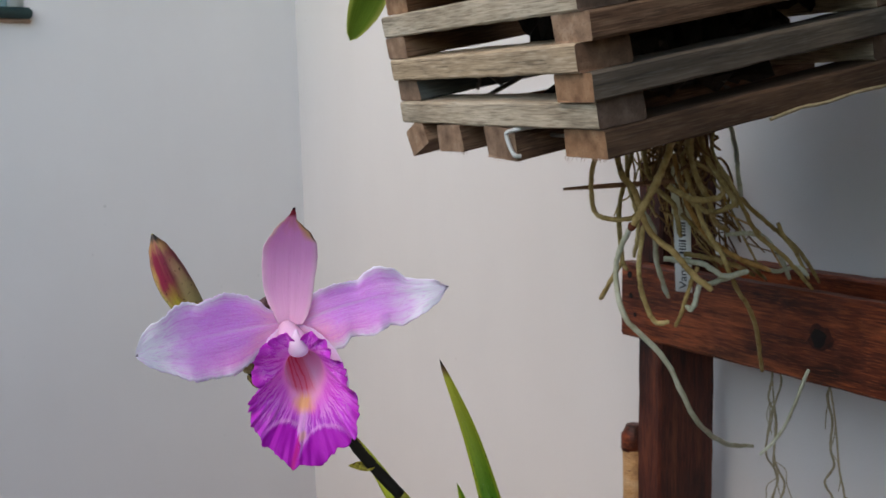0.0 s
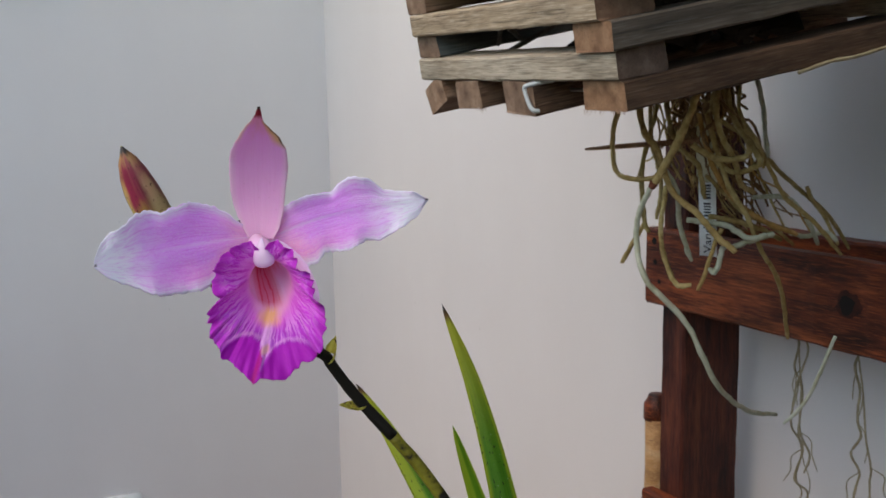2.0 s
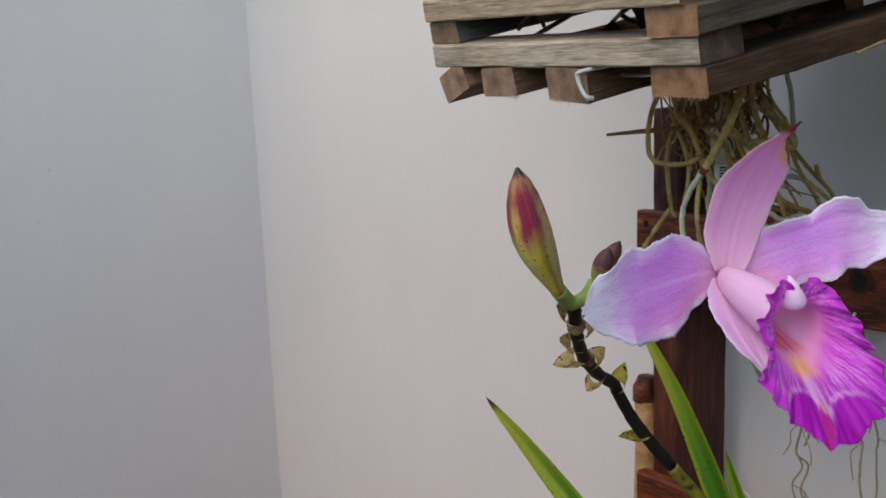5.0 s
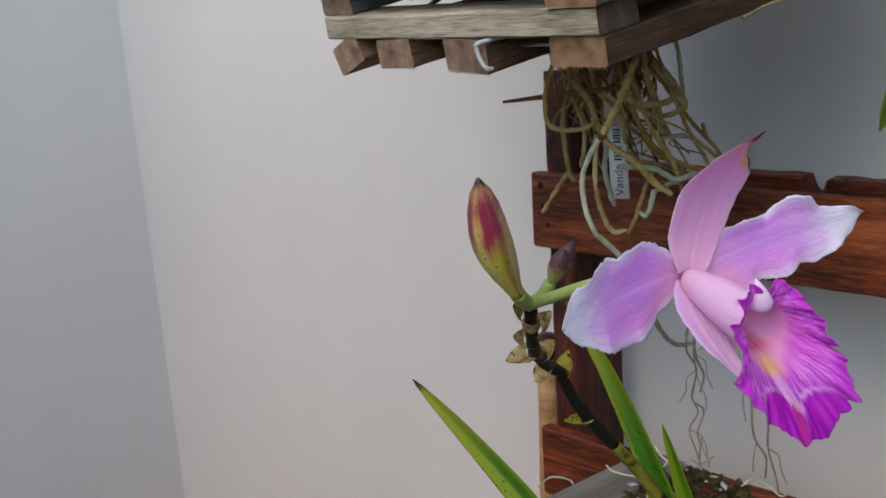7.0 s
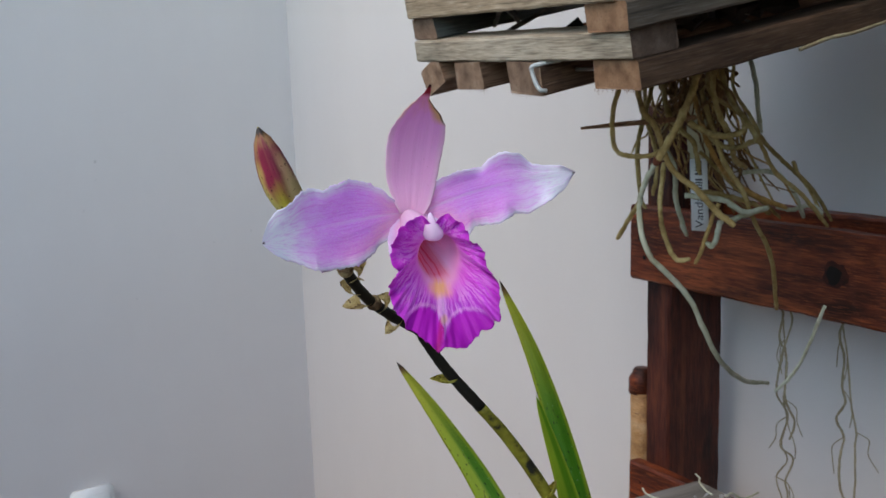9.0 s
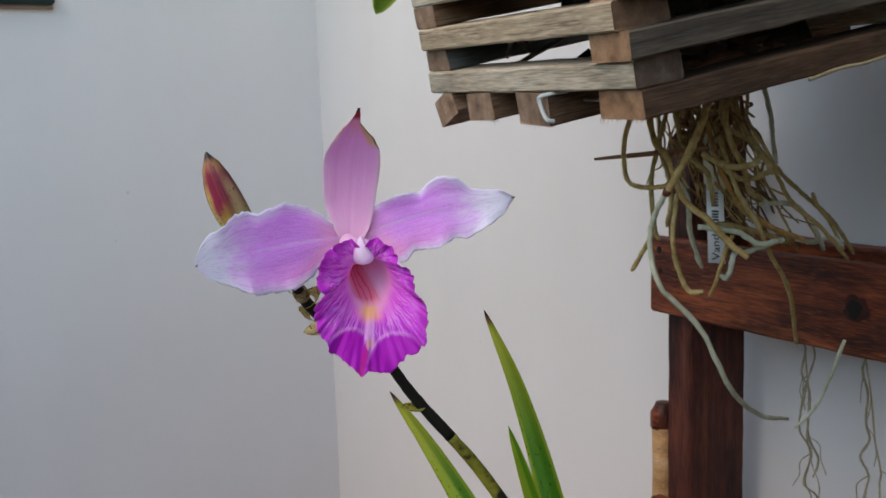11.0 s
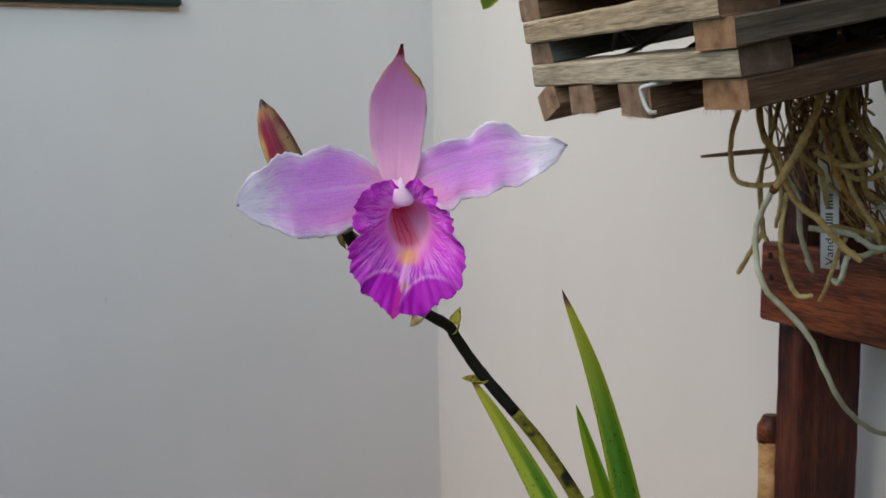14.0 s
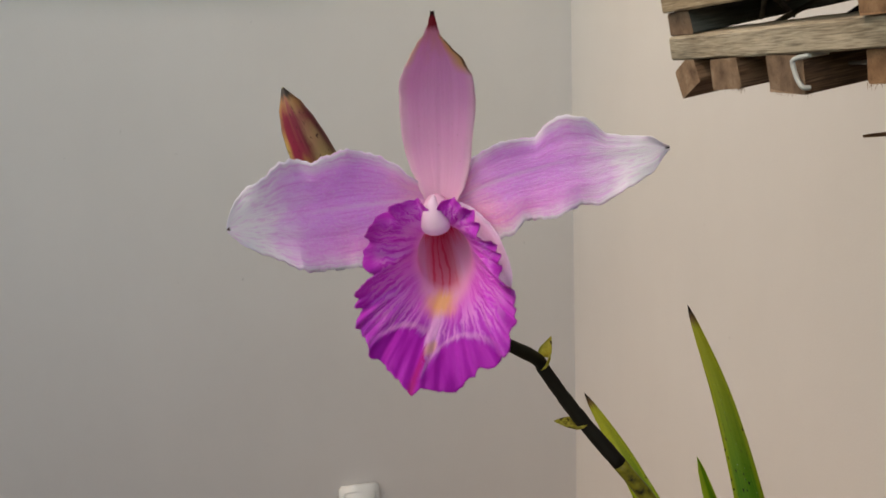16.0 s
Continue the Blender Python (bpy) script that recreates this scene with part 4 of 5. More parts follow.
root([(1.53, .40, 1.30), (1.510, .400, 1.261), (1.495, .392, 1.235), (1.491, .384, 1.213), (1.501, .376, 1.207), (1.517, .368, 1.208), (1.524, .36, 1.214)], 0.0031, seed=1)
root([(1.49, .335, 1.28), (1.479, .335, 1.247), (1.470, .335, 1.223), (1.467, .335, 1.200), (1.472, .335, 1.164), (1.478, .335, 1.156)], 0.0031, seed=2)
root([(1.468, .332, 1.162), (1.451, .33, 1.142), (1.433, .328, 1.121)], 0.0030, seed=3)
root([(1.585, .38, 1.29), (1.580, .39, 1.257), (1.575, .40, 1.234), (1.565, .41, 1.208)], 0.0043, seed=4)
root([(1.565, .410, 1.209), (1.550, .408, 1.190), (1.541, .405, 1.170), (1.546, .400, 1.132), (1.558, .365, 1.091), (1.558, .330, 1.035), (1.536, .270, .995), (1.526, .219, .978)], 0.0032, PALE_ROOT, seed=5, label="long silvery aerial root")
root([(1.500, .37, 1.29), (1.507, .37, 1.250), (1.517, .362, 1.230), (1.527, .354, 1.197), (1.550, .346, 1.178), (1.565, .338, 1.160), (1.576, .33, 1.150)], 0.0038, seed=6)
root([(1.52, .31, 1.26), (1.535, .30, 1.203), (1.551, .293, 1.175), (1.549, .27, 1.140), (1.530, .225, 1.105), (1.500, .175, 1.040)], 0.0032, seed=7)
root([(1.51, .29, 1.29), (1.517, .27, 1.254), (1.525, .243, 1.217), (1.525, .215, 1.182), (1.535, .188, 1.159), (1.540, .155, 1.126)], 0.0031, seed=8)
root([(1.53, .30, 1.29), (1.541, .30, 1.256), (1.570, .30, 1.224), (1.564, .30, 1.216), (1.540, .30, 1.211), (1.512, .30, 1.226)], 0.0034, seed=9)
root([(1.530, .34, 1.172), (1.548, .313, 1.167), (1.558, .297, 1.156), (1.563, .28, 1.158)], 0.0036, PALE_ROOT, seed=10)
root([(1.542, .30, 1.146), (1.551, .285, 1.152), (1.562, .27, 1.158)], 0.0034, PALE_ROOT, seed=11)
root([(1.515, .35, 1.20), (1.520, .36, 1.162), (1.521, .353, 1.133), (1.527, .347, 1.117), (1.536, .34, 1.117)], 0.0031, seed=12)
root([(1.55, .32, 1.165), (1.541, .32, 1.148), (1.530, .32, 1.119), (1.524, .32, 1.109)], 0.0026, seed=13)
root([(1.552, .32, 1.150), (1.550, .32, 1.143), (1.544, .32, 1.128), (1.537, .32, 1.129)], 0.0034, PALE_ROOT, seed=14)
root([(1.470, .33, 1.28), (1.474, .33, 1.235), (1.482, .33, 1.217), (1.487, .33, 1.195), (1.482, .33, 1.167)], 0.0027, seed=15)
root([(1.49, .33, 1.28), (1.497, .33, 1.250), (1.498, .32, 1.231), (1.511, .31, 1.215), (1.510, .30, 1.186)], 0.0033, seed=16)
root([(1.51, .31, 1.26), (1.519, .30, 1.214), (1.514, .267, 1.182), (1.518, .233, 1.161), (1.527, .20, 1.147)], 0.0034, seed=17)
root([(1.512, .35, 1.215), (1.517, .34, 1.195), (1.501, .32, 1.163), (1.495, .30, 1.128)], 0.0034, PALE_ROOT, seed=18)
root([(1.565, .19, 1.057), (1.552, .192, 1.02), (1.538, .195, .988), (1.520, .20, .964)], 0.0025, PALE_ROOT, seed=19)
for k, (pts, r) in enumerate((
        (((1.529, .31, 1.285), (1.529, .31, 1.26), (1.530, .27, 1.237), (1.512, .21, 1.205), (1.498, .16, 1.181), (1.492, .115, 1.155), (1.492, .08, 1.118)), 0.0030),
        (((1.534, .27, 1.30), (1.545, .27, 1.265), (1.548, .27, 1.246), (1.545, .262, 1.222)), 0.0030),
        (((1.538, .29, 1.29), (1.538, .29, 1.261), (1.550, .285, 1.240), (1.557, .28, 1.224), (1.552, .275, 1.214)), 0.0024),
        (((1.525, .33, 1.234), (1.538, .32, 1.224), (1.551, .31, 1.222), (1.559, .30, 1.227), (1.556, .30, 1.240)), 0.0038),
        (((1.500, .23, 1.181), (1.505, .19, 1.178), (1.503, .16, 1.157), (1.500, .137, 1.128)), 0.0034),
        (((1.503, .16, 1.186), (1.502, .15, 1.172), (1.508, .14, 1.157), (1.509, .12, 1.128)), 0.0028),
        (((1.501, .29, 1.205), (1.509, .27, 1.184), (1.511, .25, 1.168), (1.500, .20, 1.150), (1.485, .155, 1.128)), 0.0026),
        (((1.551, .33, 1.285), (1.551, .33, 1.259), (1.549, .32, 1.240), (1.544, .30, 1.219), (1.532, .28, 1.199), (1.520, .25, 1.188)), 0.0036),
        (((1.484, .16, 1.140), (1.496, .15, 1.137), (1.509, .14, 1.142), (1.520, .135, 1.134)), 0.0032),
        (((1.496, .28, 1.167), (1.505, .25, 1.160), (1.507, .22, 1.150), (1.500, .19, 1.138)), 0.0034))):
    root(pts, r, PALE_ROOT if k in (1, 4, 8) else ROOT, 8, 60 + k)
bm = bmesh.new()
tube(bm, [Vector((1.5662, -0.4099, 1.2102)), Vector((1.565, -0.410, 1.2085)), Vector((1.5635, -0.4097, 1.2065))], 0.0031, 8, None, 0.25, random.Random(2))
part("root_scar", bm, SCAR, vanda, "red-brown scar on a root")
for k in range(12):
    rng = random.Random(100 + k)
    d, z = rng.uniform(0.17, 0.25 if k % 3 else 0.31), 1.30
    s = rng.uniform(1.12, 1.21) + 1.09 * d
    pts = [(s, d, z)]
    drift, out = rng.uniform(-0.006, 0.006), rng.uniform(-0.016, 0.003)
    for j in range(rng.randint(4, 9)):
        s += drift + rng.uniform(-0.011, 0.011)
        d = max(0.165, d + out + rng.uniform(-0.012, 0.012))
        z -= rng.choice((0.006, 0.014, 0.020, 0.024))
        s = min(s, 1.225 + 1.09 * d)
        if d < 0.20:
            z = max(z, 1.128)
        pts.append((s, d, z))
    root(pts, rng.uniform(0.0011, 0.0022), ROOT if rng.random() < 0.85 else PALE_ROOT, 7, 200 + k)
# a fan of fine brown roots behind the tag, down to the board
for k in range(22):
    rng = random.Random(700 + k)
    s0, d0 = rng.uniform(1.375, 1.475), rng.uniform(0.21, 0.29)
    s1, d1, z1 = s0 + rng.uniform(-0.02, 0.085), rng.uniform(0.158, 0.20), rng.uniform(1.128, 1.175)
    pts = []
    n = rng.randint(5, 7)
    for j in range(n + 1):
        f = j / n
        w = 0.013 * math.sin(math.pi * f)
        pts.append((s0 + (s1 - s0) * f ** 1.4 + rng.uniform(-w, w), d0 + (d1 - d0) * f + rng.uniform(-w, w) * 0.6, 1.30 + (z1 - 1.30) * f ** 0.9 + rng.uniform(-w, w)))
    root(pts, rng.uniform(0.0010, 0.0021), FINE_ROOT if k % 4 else ROOT, 6, 740 + k)
    if k % 2:
        p = pts[-2]
        root([p, (p[0] + rng.uniform(-0.02, 0.03), p[1] - 0.004, p[2] - 0.008), (p[0] + rng.uniform(-0.03, 0.05), p[1] - 0.006, max(1.127, p[2] - 0.016))], 0.0010, FINE_ROOT, 6, 790 + k)
# a dense brown mat of short roots just below the basket
for k in range(54):
    rng = random.Random(860 + k)
    d0, z0 = rng.uniform(0.235 if k < 24 else 0.19, 0.30), rng.uniform(1.265, 1.30)
    s0 = rng.uniform(1.15, 1.215) + 1.09 * d0
    pts = [(s0, d0, z0)]
    for j in range(4 if k < 30 else 6):
        q = pts[-1]
        pts.append((min(q[0] + rng.uniform(-0.013, 0.014), 1.225 + 1.09 * q[1]), q[1] + rng.uniform(-0.012, 0.010), q[2] - rng.uniform(0.004, 0.020)))
    root(pts, rng.uniform(0.0012, 0.0024), FINE_ROOT, 6, 890 + k)
# old roots between the slats
for k in range(14):
    rng = random.Random(300 + k)
    s, d = rng.uniform(1.38, 1.58), rng.uniform(0.24, 0.44)
    root([(s, d, 1.32 + rng.uniform(-0.01, 0.06)), (s + rng.uniform(-0.05, 0.05), d + rng.uniform(-0.05, 0.03), 1.34 + rng.uniform(-0.02, 0.04)), (s + rng.uniform(-0.09, 0.09), d + rng.uniform(-0.08, 0.05), 1.31 + rng.uniform(-0.01, 0.05))], 0.003, INNER_ROOT, 7, 320 + k)
# thin dry roots below the board
for k, (s, z1) in enumerate(((1.437, 0.77), (1.447, 0.80), (1.443, 0.88), (1.514, 0.775), (1.521, 0.79))):
    rng = random.Random(400 + k)
    pts, ss, z = [(s, 0.09, 1.06)], s, 1.06
    while z > z1:
        z -= rng.uniform(0.014, 0.034)
        ss += rng.uniform(-0.0055, 0.0080)
        pts.append((ss, 0.09 + rng.uniform(-0.012, 0.012), z))
    root(pts, rng.uniform(0.0013, 0.0019), DRY_ROOT, 6, 420 + k, "thin dry hanging root")
    for j in range(3, len(pts) - 1, 3):
        p, side = pts[j], rng.choice((-1, 1))
        root([p, (p[0] + side * 0.007, 0.088, p[2] - 0.010), (p[0] + side * rng.uniform(0.006, 0.014), 0.087, p[2] - 0.026), (p[0] + side * rng.uniform(0.004, 0.020), 0.086, p[2] - 0.042)], 0.0009, DRY_ROOT, 6, 440 + 10 * k + j)


def blade(bm, points, width, profile, side_dir, fold=0.25, nw=7, twist=0.0):
    """A leaf blade along the points; profile(t) scales the half width; folded along the midrib. UV runs along and across."""
    uvl = bm.loops.layers.uv.verify()
    n = len(points)
    rows = []
    for i, p in enumerate(points):
        t = i / (n - 1)
        ax = (points[min(i + 1, n - 1)] - points[max(i - 1, 0)]).normalized()
        sd = Vector(side_dir)
        sd = (sd - ax * sd.dot(ax)).normalized()
        sd = Matrix.Rotation(twist * t, 3, ax) @ sd
        nrm = ax.cross(sd)
        hw = width / 2 * profile(t)
        rows.append([(bm.verts.new(p + sd * (hw * w) + nrm * (fold * hw * abs(w))), t, (w + 1) / 2) for w in (2 * k / (nw - 1) - 1 for k in range(nw))])
    for a, b in zip(rows, rows[1:]):
        for k in range(nw - 1):
            quad = (a[k], a[k + 1], b[k + 1], b[k])
            f = bm.faces.new([q[0] for q in quad])
            for loop, q in zip(f.loops, quad):
                loop[uvl].uv = (q[1], q[2])
    thick = bmesh.ops.solidify(bm, geom=list(bm.faces), thickness=0.0005)
    return thick


def strap(points, width, label=""):
    bm = bmesh.new()
    blade(bm, smooth_path([(s, -d, z) for s, d, z in points], 8), width, lambda t: min(1, 0.75 + t) * (1 - max(0, t - 0.8) / 0.2) ** 0.6 + 0.02, (0.6, 0.3, 0.2), 0.35)
    part("leaf", bm, STRAP, vanda, label)


bm = bmesh.new()
tube(bm, [Vector((1.50, -0.34, 1.30 + 0.06 * i)) for i in range(7)], 0.010, 10)
part("stem", bm, CANE_GREEN, vanda)
strap([(1.49, .35, 1.52), (1.38, .40, 1.58), (1.27, .43, 1.49), (1.20, .44, 1.428), (1.152, .444, 1.384)], 0.036)
strap([(1.49, .36, 1.55), (1.40, .41, 1.62), (1.29, .42, 1.53), (1.215, .43, 1.458), (1.170, .43, 1.414)], 0.026)
strap([(1.51, .33, 1.50), (1.70, .34, 1.57), (1.825, .345, 1.45), (1.790, .342, 1.31), (1.748, .34, 1.209)], 0.032)
# further leaves of the crown, out of view, added to shade the basket
for k in range(14):
    rng = random.Random(500 + k)
    a, z0 = 2.4 * k, 1.46 + 0.012 * k
    ca, sa = math.cos(a), math.sin(a)
    strap([(1.50, .34, z0), (1.50 + 0.07 * ca, .34 + 0.07 * sa, z0 + 0.09), (1.50 + 0.15 * ca, .34 + 0.13 * sa, z0 + 0.11), (1.50 + 0.21 * ca, .34 + 0.16 * sa, z0 + 0.06)], 0.028)

# thin stick caught in the roots
stick = holder("thin_stick", Matrix.Identity(4), "thin brown wooden stick caught in the hanging roots", "stick")
bm = bmesh.new()
tube(bm, [Vector((0.113, 0.933, 1.228)), Vector((0.142, 0.910, 1.2315)), Vector((0.200, 0.862, 1.238))], 0.0023, 8, lambda t: 0.55 + 0.45 * min(1.0, 2 * t))
part("shaft", bm, STICK_WOOD, stick)

# plant tag
tag = holder("plant_tag", WALLS @ pose(1.468, -0.252, 1.124, 0, -2.5, 8), "white plastic plant tag with black print among the roots", "plant tag")
bm = bmesh.new()
box(bm, -0.0098, 0.0098, -0.0006, 0.0006, 0.0, 0.070, 0.0004)
part("plate", bm, TAG_WHITE, tag)
bm = bmesh.new()
box(bm, -0.0120, 0.0120, -0.0006, 0.0006, 0.0702, 0.135, 0.0004)
part("stem", bm, TAG_CREAM, tag, "translucent yellowish stem of the tag")
fc = bpy.data.curves.new("writing", "FONT")
fc.body, fc.size = "Vanda", 0.0125
fo = bpy.data.objects.new("writing_curve", fc)
scene.collection.objects.link(fo)
bpy.context.view_layer.update()
wm = bpy.data.meshes.new_from_object(fo.evaluated_get(bpy.context.evaluated_depsgraph_get()))
bpy.data.objects.remove(fo)
wm.materials.clear()
wm.materials.append(INK)
child("writing", wm, tag, Matrix.Translation((0.0042, -0.0009, 0.003)) @ Matrix(((0, -1, 0, 0), (0, 0, -1, 0), (1, 0, 0, 0), (0, 0, 0, 1))))
bm = bmesh.new()
for z0, z1 in ((0.0335, 0.0362), (0.0370, 0.0392), (0.0399, 0.0418), (0.0424, 0.0444), (0.0450, 0.0474), (0.0505, 0.0532), (0.0539, 0.0560), (0.0567, 0.0590), (0.0598, 0.0616), (0.0623, 0.0646)):
    box(bm, -0.0035, 0.0042, -0.0010, -0.0007, z0 + 0.004, z1 + 0.0034)
part("print_bars", bm, INK, tag)


# ---- second basket with moss on its stand ----
moss_basket = slat_basket("slatted_basket", (0.094, 0.522, 0.855), 4, "grey wooden slatted basket holding a mossy orchid clump", ((-0.046, 0.006, 0, 0.0195), (-0.12, -0.075, 0, 0.0195), (-0.20, -0.155, 0, 0.0195)), 140, 0.0, 0.0, 0.20, DARK_SLAT)
rng = random.Random(21)
moss = holder("mossy_orchid", moss_basket.matrix_world.copy(), "mossy orchid clump with pale husks and thin white roots", "orchid")
bm = bmesh.new()
def mound(x, y):
    return 0.073 + 0.024 * math.exp(-((x + 0.120) ** 2 + (y - 0.165) ** 2) / 0.0030)


for k in range(620):
    x, y = rng.uniform(-0.17, -0.03), rng.uniform(0.06, 0.195)
    c = Vector((x, y, mound(x, y) - 0.006 + rng.uniform(-0.005, 0.005)))
    made = bmesh.ops.create_icosphere(bm, subdivisions=1, radius=rng.uniform(0.0014, 0.0045), matrix=Matrix.Translation(c))
    for v in made["verts"]:
        v.co += Vector((rng.uniform(-1, 1), rng.uniform(-1, 1), rng.uniform(-1, 1))) * 0.0016
tagged(part("moss", bm, MOSS, moss, smooth=False), kind="stuff")
bm = bmesh.new()
for k in range(48):
    x, y = rng.uniform(-0.17, -0.04), rng.uniform(0.09, 0.195)
    c = Vector((x, y, mound(x, y) + rng.uniform(-0.001, 0.006)))
    a, b2 = rng.uniform(0, 6.28), rng.uniform(0.0018, 0.0052)
    e = Vector((math.cos(a), math.sin(a), rng.uniform(-0.5, 0.7))) * b2
    f = Vector((-math.sin(a), math.cos(a), rng.uniform(-0.4, 0.6))) * b2 * 0.5
    top, bot = bm.verts.new(c + Vector((0, 0, 0.0016))), bm.verts.new(c - Vector((0, 0, 0.001)))
    ring = [bm.verts.new(c + q) for q in (e, e * 0.4 + f, -e, -f)]
    for k2 in range(4):
        bm.faces.new((ring[k2], ring[(k2 + 1) % 4], top))
        bm.faces.new((ring[(k2 + 1) % 4], ring[k2], bot))
tagged(part("husk_litter", bm, LICHEN, moss, "pale grey papery husks", smooth=False), kind="stuff")
for k in range(5):
    a = rng.uniform(0, 6.28)
    p = Vector((-0.115 + 0.045 * math.cos(a), 0.155 + 0.035 * math.sin(a), 0.095))
    pts = [p]
    for j in range(4):
        a += rng.uniform(-0.7, 0.7)
        p = p + Vector((math.cos(a) * 0.009, math.sin(a) * 0.009, rng.uniform(-0.007, 0.010)))
        p.z = min(max(p.z, 0.084), 0.098)
        pts.append(p)
    bm = bmesh.new()
    tube(bm, smooth_path(pts, 5), 0.0008, 6)
    part("root", bm, PALE_ROOT, moss, "thin white root")
for pts in (((1.268, .165, .722), (1.294, .17, .745), (1.325, .17, .750), (1.331, .17, .735)), ((1.30, .17, .700), (1.33, .175, .722), (1.37, .18, .715))):
    bm = bmesh.new()
    tube(bm, smooth_path([(s, -d, z) for s, d, z in pts], 6), 0.0012, 6)
    part("root", bm, PALE_ROOT, moss, "thin white root", moss.matrix_world.inverted() @ WALLS)
stand = holder("plant_stand", moss_basket.matrix_world @ pose(0, 0, -0.0195), "plain grey wooden plant stand under the basket", "stand")
bm = bmesh.new()
box(bm, -0.21, 0.01, -0.005, 0.21, -0.030, -0.0005, 0.002)
part("top", bm, GREY_SLAT, stand)
for x in (-0.19, -0.01):
    for y in (0.015, 0.19):
        bm = bmesh.new()
        box(bm, x - 0.012, x + 0.012, y - 0.012, y + 0.012, -0.8350, -0.0302, 0.002)
        part("leg", bm, GREY_SLAT, stand)


# ---- the flowering bamboo orchid ----
orchid = holder("bamboo_orchid", pose(0.03, 0.36, 0), "bamboo orchid with a lilac flower, a bud and narrow leaves", "orchid")
OFF = Matrix.Translation((-0.03, -0.36, 0))


def orchid_part(name, bm, mats, parent=None, label="", smooth=True):
    ob = part(name, bm, mats, parent or orchid, label, smooth=smooth)
    if parent is None:
        ob.matrix_basis = OFF
    return ob


# cane: dark at the top, yellow-green further down
TOP = [(-0.0622, 0.2985, 1.2325), (-0.0595, 0.3080, 1.2225), (-0.0545, 0.3220, 1.2115), (-0.0470, 0.3370, 1.2015), (-0.0395, 0.3465, 1.1945), (-0.0375, 0.3490, 1.1905), (-0.0325, 0.3525, 1.1815), (-0.0272, 0.3545, 1.1738), (-0.018, 0.357, 1.162)]
LOW = [(-0.018, 0.357, 1.162), (-0.008, 0.358, 1.149), (0.004, 0.358, 1.130), (0.016, 0.358, 1.105), (0.027, 0.359, 1.05), (0.031, 0.360, 0.9), (0.032, 0.36, 0.5), (0.03, 0.36, 0.0)]
bm = bmesh.new()
tube(bm, smooth_path(TOP, 6), 0.0020, 9, lambda t: 0.85 + 0.2 * t, 0.12, random.Random(1))
orchid_part("stem", bm, CANE, label="dark upper stem")
bm = bmesh.new()
tube(bm, smooth_path(LOW, 8), 0.0023, 9, lambda t: 0.9 + 0.5 * t, 0.06, random.Random(2))
orchid_part("stem", bm, CANE_GREEN, label="yellow-green lower cane with dark spots")


def stem_way(p):
    """The way of the upper stem beside the point p."""
    line = TOP + LOW[1:4]
    k = min(range(len(line) - 1), key=lambda q: (Vector(line[q]).lerp(Vector(line[q + 1]), 0.5) - Vector(p)).length)
    return (Vector(line[k + 1]) - Vector(line[k])).normalized()


def bract(p, direction, size, seed, mat=None, clasp=0.0026):
    """A dry scale that clasps the stem with a sheath and runs out into a point."""
    rng = random.Random(seed)
    way, d = stem_way(p), Vector(direction).normalized()
    u = (d - way * d.dot(way)).normalized()
    v = way.cross(u)
    bm = bmesh.new()
    rows = []
    for i in range(11):
        t = i / 10
        span = math.pi * (0.66 * (1 - t) ** 0.8 + 0.03)
        c = Vector(p) + d * (size * 1.25 * t)
        r = clasp * (1.0 + 0.25 * math.sin(math.pi * t) - 0.25 * t)
        row = []
        for k in range(9):
            th = span * (k / 4 - 1)
            row.append(bm.verts.new(c + (u * math.cos(th) + v * math.sin(th)) * r + Vector((rng.uniform(-1, 1), rng.uniform(-1, 1), rng.uniform(-1, 1))) * 0.00016 - u * (r * t * 0.8)))
        rows.append(row)
    for a, b in zip(rows, rows[1:]):
        for k in range(8):
            bm.faces.new((a[k], a[k + 1], b[k + 1], b[k]))
    bmesh.ops.solidify(bm, geom=list(bm.faces), thickness=0.0003)
    orchid_part("bract", bm, mat or BRACT)


bract((-0.0608, 0.3030, 1.2275), (-0.75, -0.1, 0.65), 0.0048, 1)
bract((-0.0592, 0.3085, 1.2220), (0.70, -0.2, 0.70), 0.0056, 2)
bract((-0.0570, 0.3150, 1.2170), (-0.90, -0.1, 0.35), 0.0046, 3)
bract((-0.0548, 0.3212, 1.2122), (-0.92, 0.10, -0.30), 0.0066, 4)
bract((-0.0520, 0.3270, 1.2080), (0.65, -0.3, 0.70), 0.0050, 7)
bract((-0.0466, 0.3375, 1.2010), (-0.60, -0.2, -0.75), 0.0046, 5)
bract((-0.0383, 0.3480, 1.1925), (0.30, 0, 0.93), 0.0066, 6, FRESH_BRACT)
bract((-0.0275, 0.3544, 1.1742), (-0.97, -0.05, 0.06), 0.0066, 8, FRESH_BRACT)
bract((0.0060, 0.3580, 1.1270), (0.45, -0.1, 0.85), 0.0050, 9, FRESH_BRACT, 0.0030)
for k, (p, ax) in enumerate((((-0.0602, 0.3055, 1.2250), (0.25, 0.6, -0.75)), ((-0.0532, 0.3245, 1.2098), (0.35, 0.7, -0.6)))):
    ax = Vector(ax).normalized()
    bm = bmesh.new()
    tube(bm, [Vector(p) + ax * (0.0010 * (j - 2)) for j in range(5)], 0.0024, 10, lambda t: 0.85 + 0.2 * math.sin(3.1416 * t), 0.14, random.Random(60 + k))
    orchid_part("node", bm, NODE_SKIN)

